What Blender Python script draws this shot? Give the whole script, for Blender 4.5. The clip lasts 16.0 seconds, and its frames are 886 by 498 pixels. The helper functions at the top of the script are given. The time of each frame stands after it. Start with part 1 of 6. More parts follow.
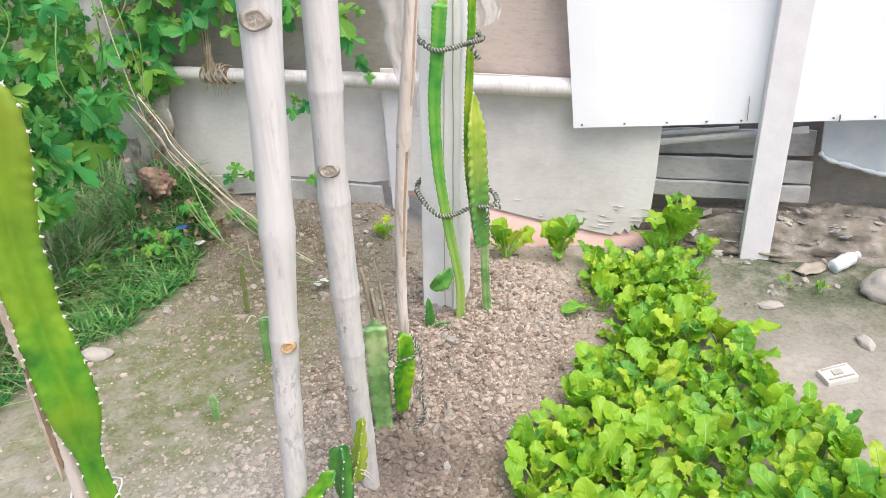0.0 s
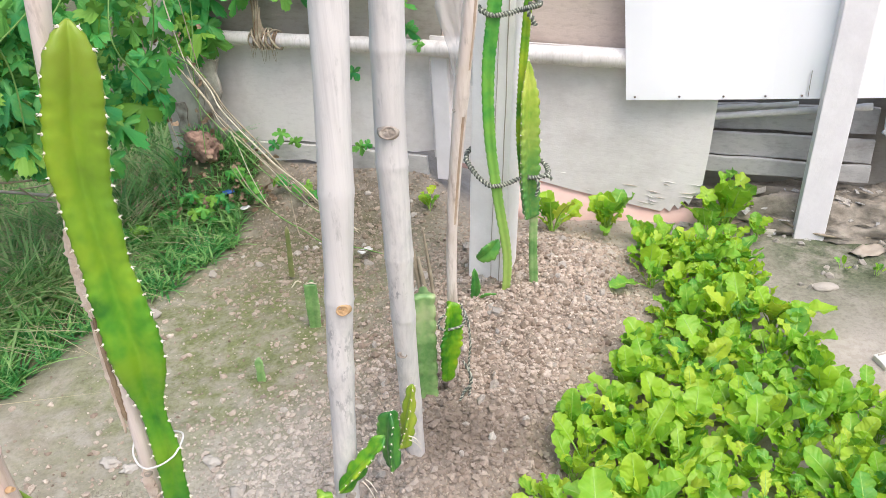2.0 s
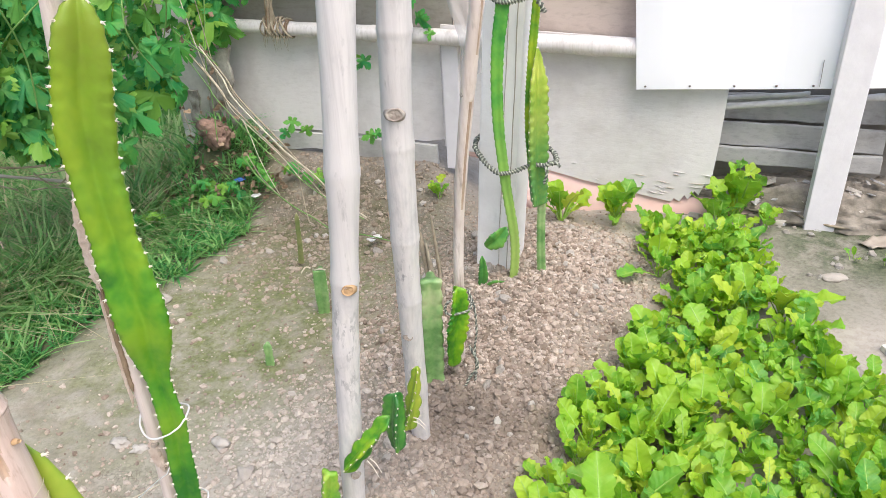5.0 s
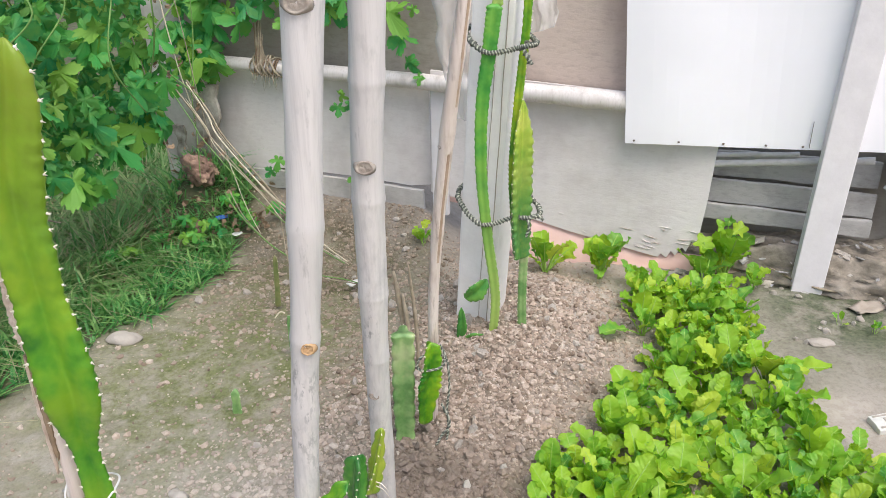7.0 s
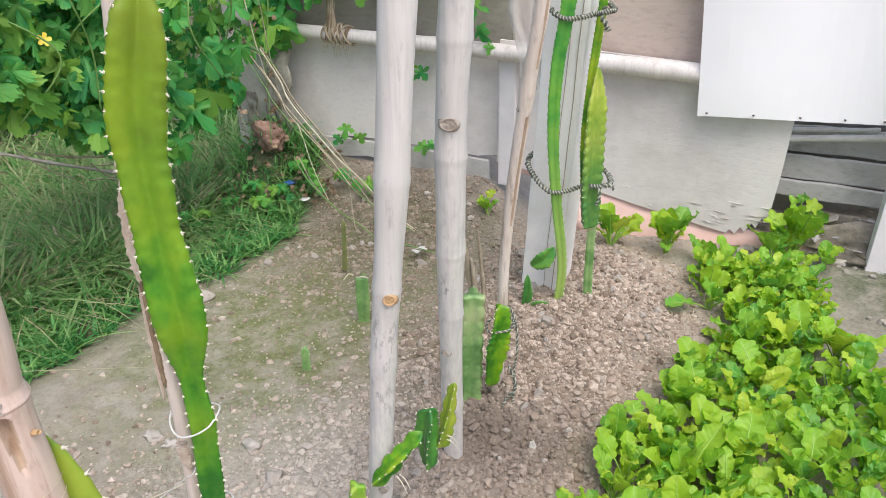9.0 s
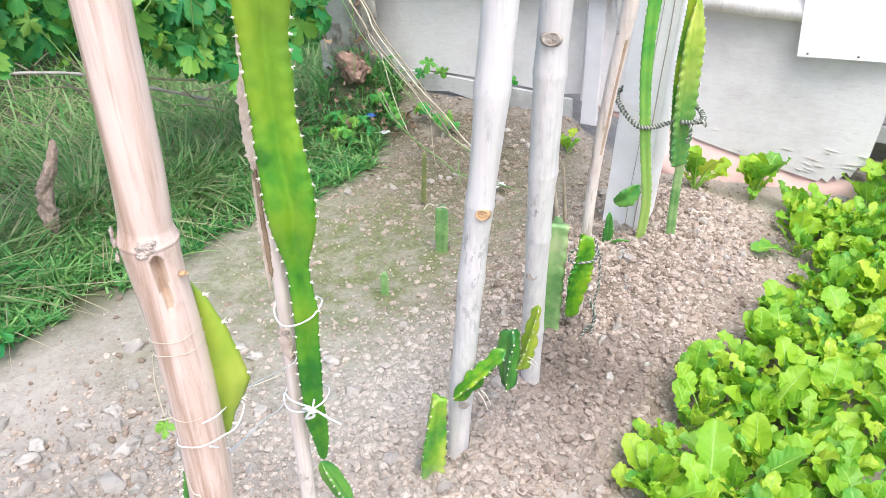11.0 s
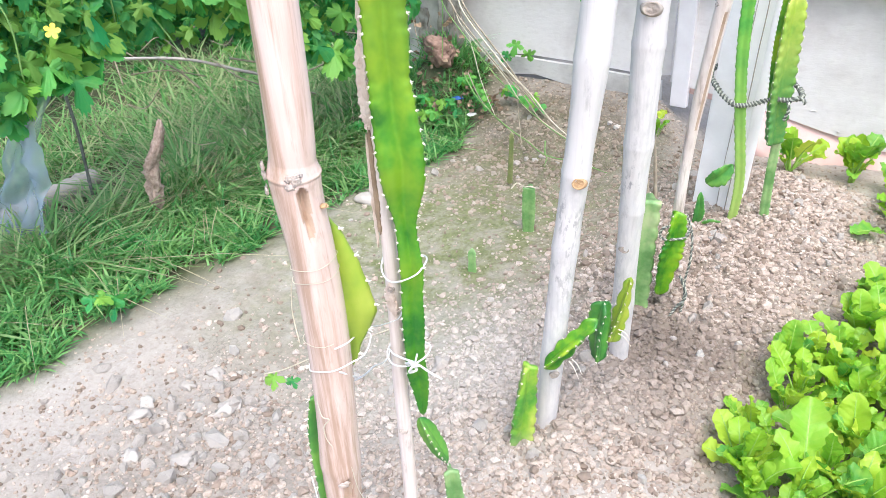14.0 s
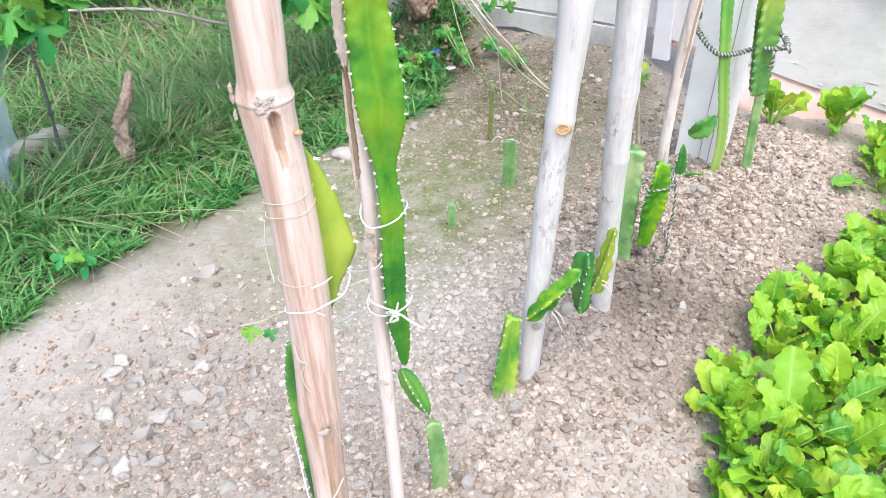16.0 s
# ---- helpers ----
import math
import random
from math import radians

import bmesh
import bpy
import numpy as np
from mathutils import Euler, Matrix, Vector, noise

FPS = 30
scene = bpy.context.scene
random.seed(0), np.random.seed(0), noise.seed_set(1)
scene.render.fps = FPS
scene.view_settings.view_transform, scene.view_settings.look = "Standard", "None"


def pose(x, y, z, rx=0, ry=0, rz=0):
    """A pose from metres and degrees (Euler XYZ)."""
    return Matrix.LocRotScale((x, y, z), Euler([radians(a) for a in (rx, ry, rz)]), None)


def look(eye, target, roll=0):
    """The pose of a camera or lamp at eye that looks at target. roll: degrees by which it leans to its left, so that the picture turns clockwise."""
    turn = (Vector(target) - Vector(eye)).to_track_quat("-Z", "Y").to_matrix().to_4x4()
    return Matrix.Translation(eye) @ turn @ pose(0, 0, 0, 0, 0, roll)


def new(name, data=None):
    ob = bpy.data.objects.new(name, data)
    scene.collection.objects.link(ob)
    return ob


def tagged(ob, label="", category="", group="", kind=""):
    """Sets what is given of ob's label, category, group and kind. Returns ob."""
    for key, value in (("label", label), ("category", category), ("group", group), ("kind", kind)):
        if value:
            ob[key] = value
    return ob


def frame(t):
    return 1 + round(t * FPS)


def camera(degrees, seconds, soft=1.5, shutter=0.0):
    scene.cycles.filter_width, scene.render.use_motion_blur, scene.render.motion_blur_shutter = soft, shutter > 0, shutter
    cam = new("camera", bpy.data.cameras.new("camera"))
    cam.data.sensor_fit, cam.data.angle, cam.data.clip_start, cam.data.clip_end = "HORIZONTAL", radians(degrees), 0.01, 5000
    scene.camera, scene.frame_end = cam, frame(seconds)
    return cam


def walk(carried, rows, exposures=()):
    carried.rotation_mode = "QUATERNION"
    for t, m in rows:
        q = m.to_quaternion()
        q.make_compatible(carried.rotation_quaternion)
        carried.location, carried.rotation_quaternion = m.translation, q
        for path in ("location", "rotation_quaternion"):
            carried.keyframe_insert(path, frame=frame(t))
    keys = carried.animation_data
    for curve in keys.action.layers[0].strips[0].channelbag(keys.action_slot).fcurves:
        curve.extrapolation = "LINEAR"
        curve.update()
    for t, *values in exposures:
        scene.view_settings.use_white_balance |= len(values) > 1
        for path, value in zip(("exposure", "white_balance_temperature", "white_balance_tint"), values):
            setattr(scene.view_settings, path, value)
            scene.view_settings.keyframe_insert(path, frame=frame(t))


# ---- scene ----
cam = camera(59.8, 16.0, soft=0.8)
PATH = [
    (0, (0.001, 0.098, 1.354), (0.002, 1.896, 0.476), -3.7),
    (0.5, (0.006, 0.116, 1.346), (-0.017, 1.907, 0.457), -4.2),
    (1, (-0.005, 0.12, 1.334), (-0.014, 1.898, 0.418), -3.3),
    (1.5, (-0.026, 0.107, 1.339), (-0.081, 1.889, 0.433), -3.2),
    (2, (-0.041, 0.111, 1.332), (-0.13, 1.88, 0.402), -3.4),
    (2.5, (-0.048, 0.105, 1.324), (-0.153, 1.863, 0.377), -2.7),
    (3, (-0.045, 0.1, 1.325), (-0.161, 1.859, 0.379), -2.8),
    (3.5, (-0.036, 0.101, 1.324), (-0.154, 1.861, 0.382), -3.2),
    (4, (-0.032, 0.094, 1.323), (-0.171, 1.851, 0.378), -4.0),
    (4.5, (-0.025, 0.09, 1.314), (-0.143, 1.844, 0.361), -3.3),
    (5, (-0.029, 0.092, 1.318), (-0.15, 1.853, 0.376), -3.4),
    (5.2, (-0.027, 0.095, 1.331), (-0.131, 1.887, 0.449), -2.9),
    (7.3, (0.011, 0.163, 1.323), (-0.1, 1.973, 0.481), -0.5),
    (7.5, (0.002, 0.154, 1.328), (-0.114, 1.97, 0.498), -0.2),
    (8, (-0.011, 0.135, 1.322), (-0.182, 1.931, 0.459), -0.8),
    (8.2, (-0.018, 0.124, 1.317), (-0.218, 1.911, 0.441), -0.6),
    (10.3, (-0.046, 0.115, 1.292), (-0.335, 1.867, 0.374), -2.3),
    (10.5, (-0.051, 0.105, 1.291), (-0.361, 1.85, 0.363), -2.3),
    (11, (-0.077, 0.081, 1.251), (-0.468, 1.763, 0.241), -1.1),
    (11.5, (-0.097, 0.069, 1.236), (-0.572, 1.721, 0.214), -1.3),
    (12, (-0.091, 0.061, 1.232), (-0.583, 1.707, 0.208), -1.4),
    (12.5, (-0.096, 0.053, 1.236), (-0.598, 1.703, 0.224), -1.3),
    (13, (-0.1, 0.038, 1.238), (-0.63, 1.681, 0.229), -2.7),
    (13.5, (-0.099, 0.024, 1.245), (-0.663, 1.666, 0.251), -3.2),
    (14, (-0.098, 0.024, 1.235), (-0.676, 1.643, 0.212), -3.5),
    (14.5, (-0.094, 0.032, 1.224), (-0.642, 1.643, 0.174), -3.5),
    (15, (-0.102, 0.034, 1.219), (-0.66, 1.631, 0.152), -3.9),
    (15.5, (-0.102, 0.042, 1.214), (-0.625, 1.644, 0.137), -3.5),
    (16, (-0.109, 0.04, 1.198), (-0.622, 1.623, 0.09), -2.9),
]
EXPOSURES = [(0.0, 0.58, 6300, 8), (5.0, 0.58, 6300, 8), (7.5, 0.32, 6300, 8), (8.2, 0.32, 6300, 8), (10.3, 0.50, 6250, 8), (11.0, 0.86, 5950, 8), (12.5, 0.98, 5850, 8), (14.0, 0.98, 5850, 8), (16.0, 0.92, 5850, 8)]
walk(cam, [(t, look(eye, target, roll)) for t, eye, target, roll in PATH], EXPOSURES)

# ---- light ----
world = bpy.data.worlds.new("sky")
scene.world = world
world.use_nodes = True
wn = world.node_tree
sky = wn.nodes.new("ShaderNodeTexSky")
sky.sky_type = "NISHITA"
sky.sun_disc = False
sky.sun_elevation = radians(58)
sky.sun_rotation = radians(152)
sky.dust_density = 4.0
sky.air_density = 1.0
wn.links.new(sky.outputs[0], wn.nodes["Background"].inputs[0])
wn.nodes["Background"].inputs[1].default_value = 0.15

sun_data = bpy.data.lights.new("sun", "SUN")
sun_data.energy = 1.5
sun_data.angle = radians(50)
sun_data.color = (1.0, 0.97, 0.93)
sun = new("sun", sun_data)
sun.matrix_world = look((0.9, -1.7, 4.0), (0, 0, 0))

# ---- shared helpers ----
WORLD = {}
rng = random.Random(7)


def thing(name, at=(0, 0, 0), label="", category="", group="", kind=""):
    ob = new(name)
    ob.empty_display_size = 0.05
    ob.matrix_basis = Matrix.Translation(at)
    WORLD[ob] = Matrix.Translation(at)
    return tagged(ob, label, category, group, kind)


def part(name, bm, material, parent=None, label="", smooth=True, m=None):
    """Links a bmesh, given in world coordinates (or in m's), as one mesh object."""
    me = bpy.data.meshes.new(name)
    if m is not None:
        bm.transform(m)
    if parent is not None:
        bm.transform(WORLD[parent].inverted())
    bm.to_mesh(me)
    bm.free()
    if smooth:
        for f in me.polygons:
            f.use_smooth = True
    for mat in material if isinstance(material, (list, tuple)) else [material]:
        me.materials.append(mat)
    ob = new(name, me)
    ob.parent = parent
    WORLD[ob] = WORLD[parent] if parent is not None else Matrix()
    if label:
        ob["label"] = label
    return ob


def raw(name, verts, faces, material, parent=None, smooth=True):
    me = bpy.data.meshes.new(name)
    if parent is not None:
        verts = np.asarray(verts) - np.array(WORLD[parent].translation)
    me.from_pydata([tuple(v) for v in verts], [], [tuple(f) for f in faces])
    if smooth:
        me.polygons.foreach_set("use_smooth", [True] * len(me.polygons))
    me.materials.append(material)
    ob = new(name, me)
    ob.parent = parent
    WORLD[ob] = WORLD[parent] if parent is not None else Matrix()
    return ob


def fbm(x, y, z=0.0, octaves=3):
    return noise.fractal(Vector((x, y, z)), 0.7, 2.1, octaves)


def smooth(e0, e1, v):
    t = min(1.0, max(0.0, (v - e0) / (e1 - e0)))
    return t * t * (3 - 2 * t)


def lerp_list(table, s):
    """Piecewise linear look-up in rows of (s, value)."""
    for (a, va), (b, vb) in zip(table, table[1:]):
        if s <= b:
            k = 0 if b == a else max(0.0, (s - a) / (b - a))
            return va + (vb - va) * k
    return table[-1][1]


def along(points, n):
    """n + 1 places on a smooth curve through the points, with tangents."""
    p = [Vector(q) for q in points]
    if len(p) == 2:
        p = [p[0], (p[0] + p[1]) / 2, p[1]]
    out = []
    for k in range(n + 1):
        f = k / n * (len(p) - 1)
        i = min(int(f), len(p) - 2)
        t = f - i
        a, b = p[i], p[i + 1]
        ta = (p[i + 1] - p[max(0, i - 1)]) / (2 if i else 1)
        tb = (p[min(len(p) - 1, i + 2)] - p[i]) / (2 if i + 2 < len(p) else 1)
        h00, h10, h01, h11 = 2 * t**3 - 3 * t**2 + 1, t**3 - 2 * t**2 + t, -2 * t**3 + 3 * t**2, t**3 - t**2
        out.append(a * h00 + ta * h10 + b * h01 + tb * h11)
    tang = [(out[min(n, k + 1)] - out[max(0, k - 1)]).normalized() for k in range(n + 1)]
    return out, tang


def frames(tang, first=Vector((0, -1, 0))):
    """Side and front vectors carried along a curve without twisting."""
    u = first - tang[0] * first.dot(tang[0])
    if u.length < 1e-4:
        u = Vector((1, 0, 0))
    u.normalize()
    rows = []
    for t in tang:
        u = (u - t * u.dot(t)).normalized()
        rows.append((u.copy(), t.cross(u)))
    return rows


def loft(bm, rings, caps=True):
    """Skins a list of rings of vectors. Returns the rings of bmesh verts."""
    made = [[bm.verts.new(v) for v in ring] for ring in rings]
    n = len(made[0])
    for a, b in zip(made, made[1:]):
        for k in range(n):
            bm.faces.new((a[k], a[(k + 1) % n], b[(k + 1) % n], b[k]))
    if caps:
        bm.faces.new(list(reversed(made[0])))
        bm.faces.new(made[-1])
    return made


def tube(bm, points, radius, n=40, seg=8, wobble=0.0):
    """A round strand; radius is a number or rows of (s, r)."""
    pts, tang = along(points, n)
    fr = frames(tang)
    rings = []
    for k, (p, (u, v)) in enumerate(zip(pts, fr)):
        r = radius if isinstance(radius, (int, float)) else lerp_list(radius, k / n)
        r *= 1 + wobble * noise.noise(p * 60)
        rings.append([p + (u * math.cos(a) + v * math.sin(a)) * r for a in (2 * math.pi * j / seg for j in range(seg))])
    loft(bm, rings)
    return bm


def slab(x0, x1, y0, y1, z0, z1, bevel=0.004, cuts=0):
    """A box with softened edges."""
    bm = bmesh.new()
    bmesh.ops.create_cube(bm, size=1, matrix=Matrix.Translation(((x0 + x1) / 2, (y0 + y1) / 2, (z0 + z1) / 2)) @ Matrix.Diagonal((x1 - x0, y1 - y0, z1 - z0, 1)))
    if bevel:
        bmesh.ops.bevel(bm, geom=bm.edges[:], offset=bevel, segments=2, affect="EDGES", profile=0.6)
    return bm


# ---- materials ----
class Nodes:
    def __init__(self, name):
        self.mat = bpy.data.materials.new(name)
        self.mat.use_nodes = True
        self.tree = self.mat.node_tree
        self.bsdf = self.tree.nodes["Principled BSDF"]
        self.coord = self.tree.nodes.new("ShaderNodeTexCoord").outputs["Object"]

    def add(self, kind, **inputs):
        node = self.tree.nodes.new(kind)
        for key, value in inputs.items():
            self.put(node, key, value)
        return node

    def put(self, node, key, value):
        socket = node.inputs[int(key[1:]) if key[0] == "_" and key[1:].isdigit() else key]
        if isinstance(value, bpy.types.NodeSocket):
            self.tree.links.new(value, socket)
        else:
            socket.default_value = value

    def stretched(self, scale):
        node = self.add("ShaderNodeMapping", Vector=self.coord)
        node.inputs["Scale"].default_value = scale
        return node.outputs[0]

    def noise(self, scale, detail=4, rough=0.6, vector=None):
        return self.add("ShaderNodeTexNoise", Vector=vector or self.coord, Scale=scale, Detail=detail, Roughness=rough).outputs["Fac"]

    def ramp(self, fac, *stops):
        node = self.add("ShaderNodeValToRGB", Fac=fac)
        el = node.color_ramp.elements
        while len(el) < len(stops):
            el.new(0.5)
        for e, (p, c) in zip(el, stops):
            e.position = p
            e.color = (*c, 1) if len(c) == 3 else c
        return node.outputs[0]

    def mix(self, fac, a, b, kind="MIX"):
        node = self.tree.nodes.new("ShaderNodeMix")
        node.data_type = "RGBA"
        node.blend_type = kind
        self.put(node, "_0", fac)
        for key, v in (("_6", a), ("_7", b)):
            self.put(node, key, (*v, 1) if isinstance(v, tuple) and len(v) == 3 else v)
        return node.outputs[2]

    def maths(self, kind, a, b=0.0):
        node = self.tree.nodes.new("ShaderNodeMath")
        node.operation = kind
        node.use_clamp = True
        self.put(node, "_0", a)
        self.put(node, "_1", b)
        return node.outputs[0]

    def calc(self, kind, a, b=0.0):
        node = self.tree.nodes.new("ShaderNodeMath")
        node.operation = kind
        self.put(node, "_0", a)
        self.put(node, "_1", b)
        return node.outputs[0]

    def patch(self, cx, cy, r, soft):
        """A ragged round stain on the ground."""
        d = self.add("ShaderNodeVectorMath", _0=self.coord, _1=(cx, cy, 0.03))
        d.operation = "DISTANCE"
        wob = self.add("ShaderNodeMath", _0=self.noise(6, 4), _1=0.5)
        wob.operation = "MULTIPLY"
        tot = self.add("ShaderNodeMath", _0=d.outputs["Value"], _1=wob.outputs[0])
        tot.operation = "ADD"
        node = self.add("ShaderNodeMapRange", Value=tot.outputs[0])
        node.inputs["From Min"].default_value = r + soft + 0.25
        node.inputs["From Max"].default_value = r - soft + 0.25
        return node.outputs[0]

    def random(self):
        return self.add("ShaderNodeObjectInfo").outputs["Random"]

    def island(self):
        return self.add("ShaderNodeNewGeometry").outputs["Random Per Island"]

    def done(self, colour, rough=0.8, bump=None, strength=0.3, distance=0.01, **more):
        self.put(self.bsdf, "Base Color", (*colour, 1) if isinstance(colour, tuple) and len(colour) == 3 else colour)
        self.put(self.bsdf, "Roughness", rough)
        for key, v in more.items():
            self.put(self.bsdf, key.replace("_", " "), v)
        if bump is not None:
            b = self.add("ShaderNodeBump", Height=bump, Strength=strength, Distance=distance)
            self.put(self.bsdf, "Normal", b.outputs[0])
        return self.mat


def soil_material():
    n = Nodes("dry_soil")
    big, mid, fine = n.noise(1.6, 5), n.noise(9, 6, 0.65), n.noise(70, 4, 0.7)
    c = n.ramp(mid, (0.28, (0.275, 0.23, 0.185)), (0.5, (0.385, 0.335, 0.285)), (0.72, (0.46, 0.41, 0.36)))
    c = n.mix(n.ramp(big, (0.42, (0, 0, 0)), (0.62, (0.8, 0.8, 0.8))), c, (0.42, 0.372, 0.325))
    c = n.mix(n.ramp(fine, (0.32, (0.45,) * 3), (0.52, (0, 0, 0))), c, (0.24, 0.20, 0.155))
    c = n.mix(n.ramp(n.noise(38, 5, 0.7), (0.52, (0, 0, 0)), (0.68, (0.3,) * 3)), c, (0.50, 0.445, 0.39))
    # lumps of their own tone
    cell = n.tree.nodes.new("ShaderNodeTexVoronoi")
    cell.inputs["Scale"].default_value = 62
    lumpy = n.add("ShaderNodeVectorMath", _0=n.add("ShaderNodeTexNoise", Vector=n.coord, Scale=40.0, Detail=2.0).outputs["Color"], _1=(0.02, 0.02, 0.02), _2=n.coord)
    lumpy.operation = "MULTIPLY_ADD"
    n.put(cell, "Vector", lumpy.outputs[0])
    tone = n.add("ShaderNodeSeparateColor", Color=cell.outputs["Color"]).outputs[0]
    rough_ground = n.ramp(n.noise(2.6, 3), (0.46, (0.0,) * 3), (0.66, (0.55,) * 3))
    c = n.mix(n.maths("MULTIPLY", rough_ground, n.ramp(tone, (0.0, (0.55, 0.55, 0.55)), (0.45, (0, 0, 0)))), c, (0.27, 0.225, 0.18))
    c = n.mix(n.maths("MULTIPLY", rough_ground, n.ramp(tone, (0.7, (0, 0, 0)), (1.0, (0.5, 0.5, 0.5)))), c, (0.57, 0.53, 0.475))
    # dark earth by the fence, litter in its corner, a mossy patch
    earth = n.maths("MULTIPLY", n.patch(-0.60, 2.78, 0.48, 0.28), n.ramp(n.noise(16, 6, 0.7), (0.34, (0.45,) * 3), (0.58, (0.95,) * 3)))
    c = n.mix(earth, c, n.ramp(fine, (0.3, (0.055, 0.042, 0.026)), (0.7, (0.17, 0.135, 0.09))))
    litter = n.maths("MULTIPLY", n.patch(-1.18, 3.15, 0.30, 0.15), 0.9)
    c = n.mix(litter, c, n.ramp(n.noise(40, 5, 0.7), (0.35, (0.045, 0.04, 0.02)), (0.65, (0.22, 0.17, 0.11))))
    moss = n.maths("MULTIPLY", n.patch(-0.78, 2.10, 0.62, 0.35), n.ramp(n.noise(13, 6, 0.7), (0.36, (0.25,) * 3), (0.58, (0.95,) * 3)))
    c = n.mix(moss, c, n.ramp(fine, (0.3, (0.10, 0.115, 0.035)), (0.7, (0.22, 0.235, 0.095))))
    # green-brown soil beyond a slanting line, darkened as shade under the grass
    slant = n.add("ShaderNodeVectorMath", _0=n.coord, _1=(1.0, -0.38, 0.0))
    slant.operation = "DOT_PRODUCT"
    turf_shade = n.add("ShaderNodeMapRange", Value=slant.outputs["Value"])
    turf_shade.inputs["From Min"].default_value = -2.06
    turf_shade.inputs["From Max"].default_value = -2.22
    c = n.mix(turf_shade.outputs[0], c, n.ramp(n.noise(14, 4), (0.35, (0.06, 0.075, 0.03)), (0.65, (0.15, 0.14, 0.075))))
    # brown heap soil, darkened to paint the shade between its crumbs
    heap = n.maths("MULTIPLY", n.patch(0.02, 1.85, 0.45, 0.25), 0.75)
    c = n.mix(heap, c, n.ramp(fine, (0.3, (0.13, 0.095, 0.065)), (0.7, (0.34, 0.265, 0.20))))
    chalky = n.maths("MULTIPLY", n.patch(-0.52, 1.42, 0.26, 0.22), 0.45)
    c = n.mix(chalky, c, n.ramp(fine, (0.3, (0.30, 0.26, 0.21)), (0.6, (0.58, 0.53, 0.47))))
    # soil among the front clods, darker to stand for shade in their gaps
    broken = n.maths("MULTIPLY", n.patch(-1.02, 0.98, 0.30, 0.20), 0.6)
    c = n.mix(broken, c, n.ramp(fine, (0.3, (0.15, 0.12, 0.09)), (0.65, (0.36, 0.31, 0.26))))
    moist = n.maths("MULTIPLY", n.patch(-0.10, 1.42, 0.26, 0.16), 0.6)
    c = n.mix(moist, c, (0.21, 0.165, 0.13))
    damp = n.maths("MULTIPLY", n.patch(-0.13, 1.60, 0.16, 0.12), 0.8)
    c = n.mix(damp, c, (0.16, 0.125, 0.095))
    wet = n.maths("MULTIPLY", n.patch(1.40, 2.55, 0.62, 0.20), n.ramp(n.noise(12, 5, 0.7), (0.36, (0.4,) * 3), (0.54, (0.95,) * 3)))
    c = n.mix(wet, c, n.ramp(fine, (0.3, (0.04, 0.055, 0.025)), (0.7, (0.14, 0.16, 0.085))))
    vor = n.tree.nodes.new("ShaderNodeTexVoronoi")
    vor.feature = "DISTANCE_TO_EDGE"
    vor.inputs["Scale"].default_value = 10
    warp = n.add("ShaderNodeVectorMath", _0=n.coord, _1=n.add("ShaderNodeTexNoise", Vector=n.coord, Scale=7.0, Detail=4.0).outputs["Color"])
    warp.operation = "ADD"
    n.put(vor, "Vector", warp.outputs[0])
    crack = n.maths("MULTIPLY", n.ramp(vor.outputs["Distance"], (0.0, (1, 1, 1)), (0.05, (0, 0, 0))), n.maths("MULTIPLY", n.maths("MAXIMUM", n.patch(-0.92, 1.05, 0.45, 0.25), 0.25), n.ramp(n.noise(4.5, 4), (0.46, (0, 0, 0)), (0.58, (1, 1, 1)))))
    c = n.mix(n.maths("MULTIPLY", crack, 0.85), c, (0.11, 0.085, 0.06))
    bump = n.mix(n.maths("MULTIPLY", rough_ground, 0.45), n.mix(0.5, n.noise(25, 6, 0.7), n.noise(120, 3, 0.6)), n.ramp(cell.outputs["Distance"], (0.0, (1, 1, 1)), (0.9, (0, 0, 0))))
    bump = n.mix(n.maths("MULTIPLY", crack, 0.5), bump, (0.0, 0.0, 0.0))
    return n.done(c, 0.95, bump, 0.5, 0.012)


def clod_material():
    n = Nodes("soil_clods")
    c = n.ramp(n.island(), (0.05, (0.21, 0.155, 0.115)), (0.16, (0.32, 0.24, 0.185)), (0.35, (0.44, 0.345, 0.275)), (0.8, (0.56, 0.46, 0.38)), (1.0, (0.66, 0.57, 0.49)))
    c = n.mix(n.ramp(n.noise(140, 3), (0.35, (0.5, 0.5, 0.5)), (0.65, (0, 0, 0))), c, (0.27, 0.21, 0.16))
    c = n.mix(n.maths("MULTIPLY", n.patch(-0.52, 1.42, 0.26, 0.22), 0.55), c, (0.62, 0.57, 0.51))
    c = n.mix(n.maths("MULTIPLY", n.patch(-0.60, 2.78, 0.48, 0.28), 0.6), c, (0.21, 0.17, 0.115))
    c = n.mix(n.maths("MULTIPLY", n.patch(-0.10, 1.42, 0.26, 0.16), 0.55), c, (0.23, 0.18, 0.145))
    c = n.mix(n.maths("MULTIPLY", n.patch(-0.13, 1.60, 0.14, 0.10), 0.8), c, (0.15, 0.115, 0.09))
    return n.done(c, 0.95, n.noise(180, 4), 0.6, 0.004)


def stone_material():
    n = Nodes("pale_stone")
    c = n.ramp(n.random(), (0.0, (0.44, 0.39, 0.34)), (0.5, (0.49, 0.44, 0.39)), (1.0, (0.55, 0.505, 0.45)))
    c = n.mix(n.ramp(n.noise(40, 5), (0.35, (0.3,) * 3), (0.6, (0, 0, 0))), c, (0.34, 0.285, 0.235))
    return n.done(c, 0.92, n.noise(90, 5), 0.6, 0.006)


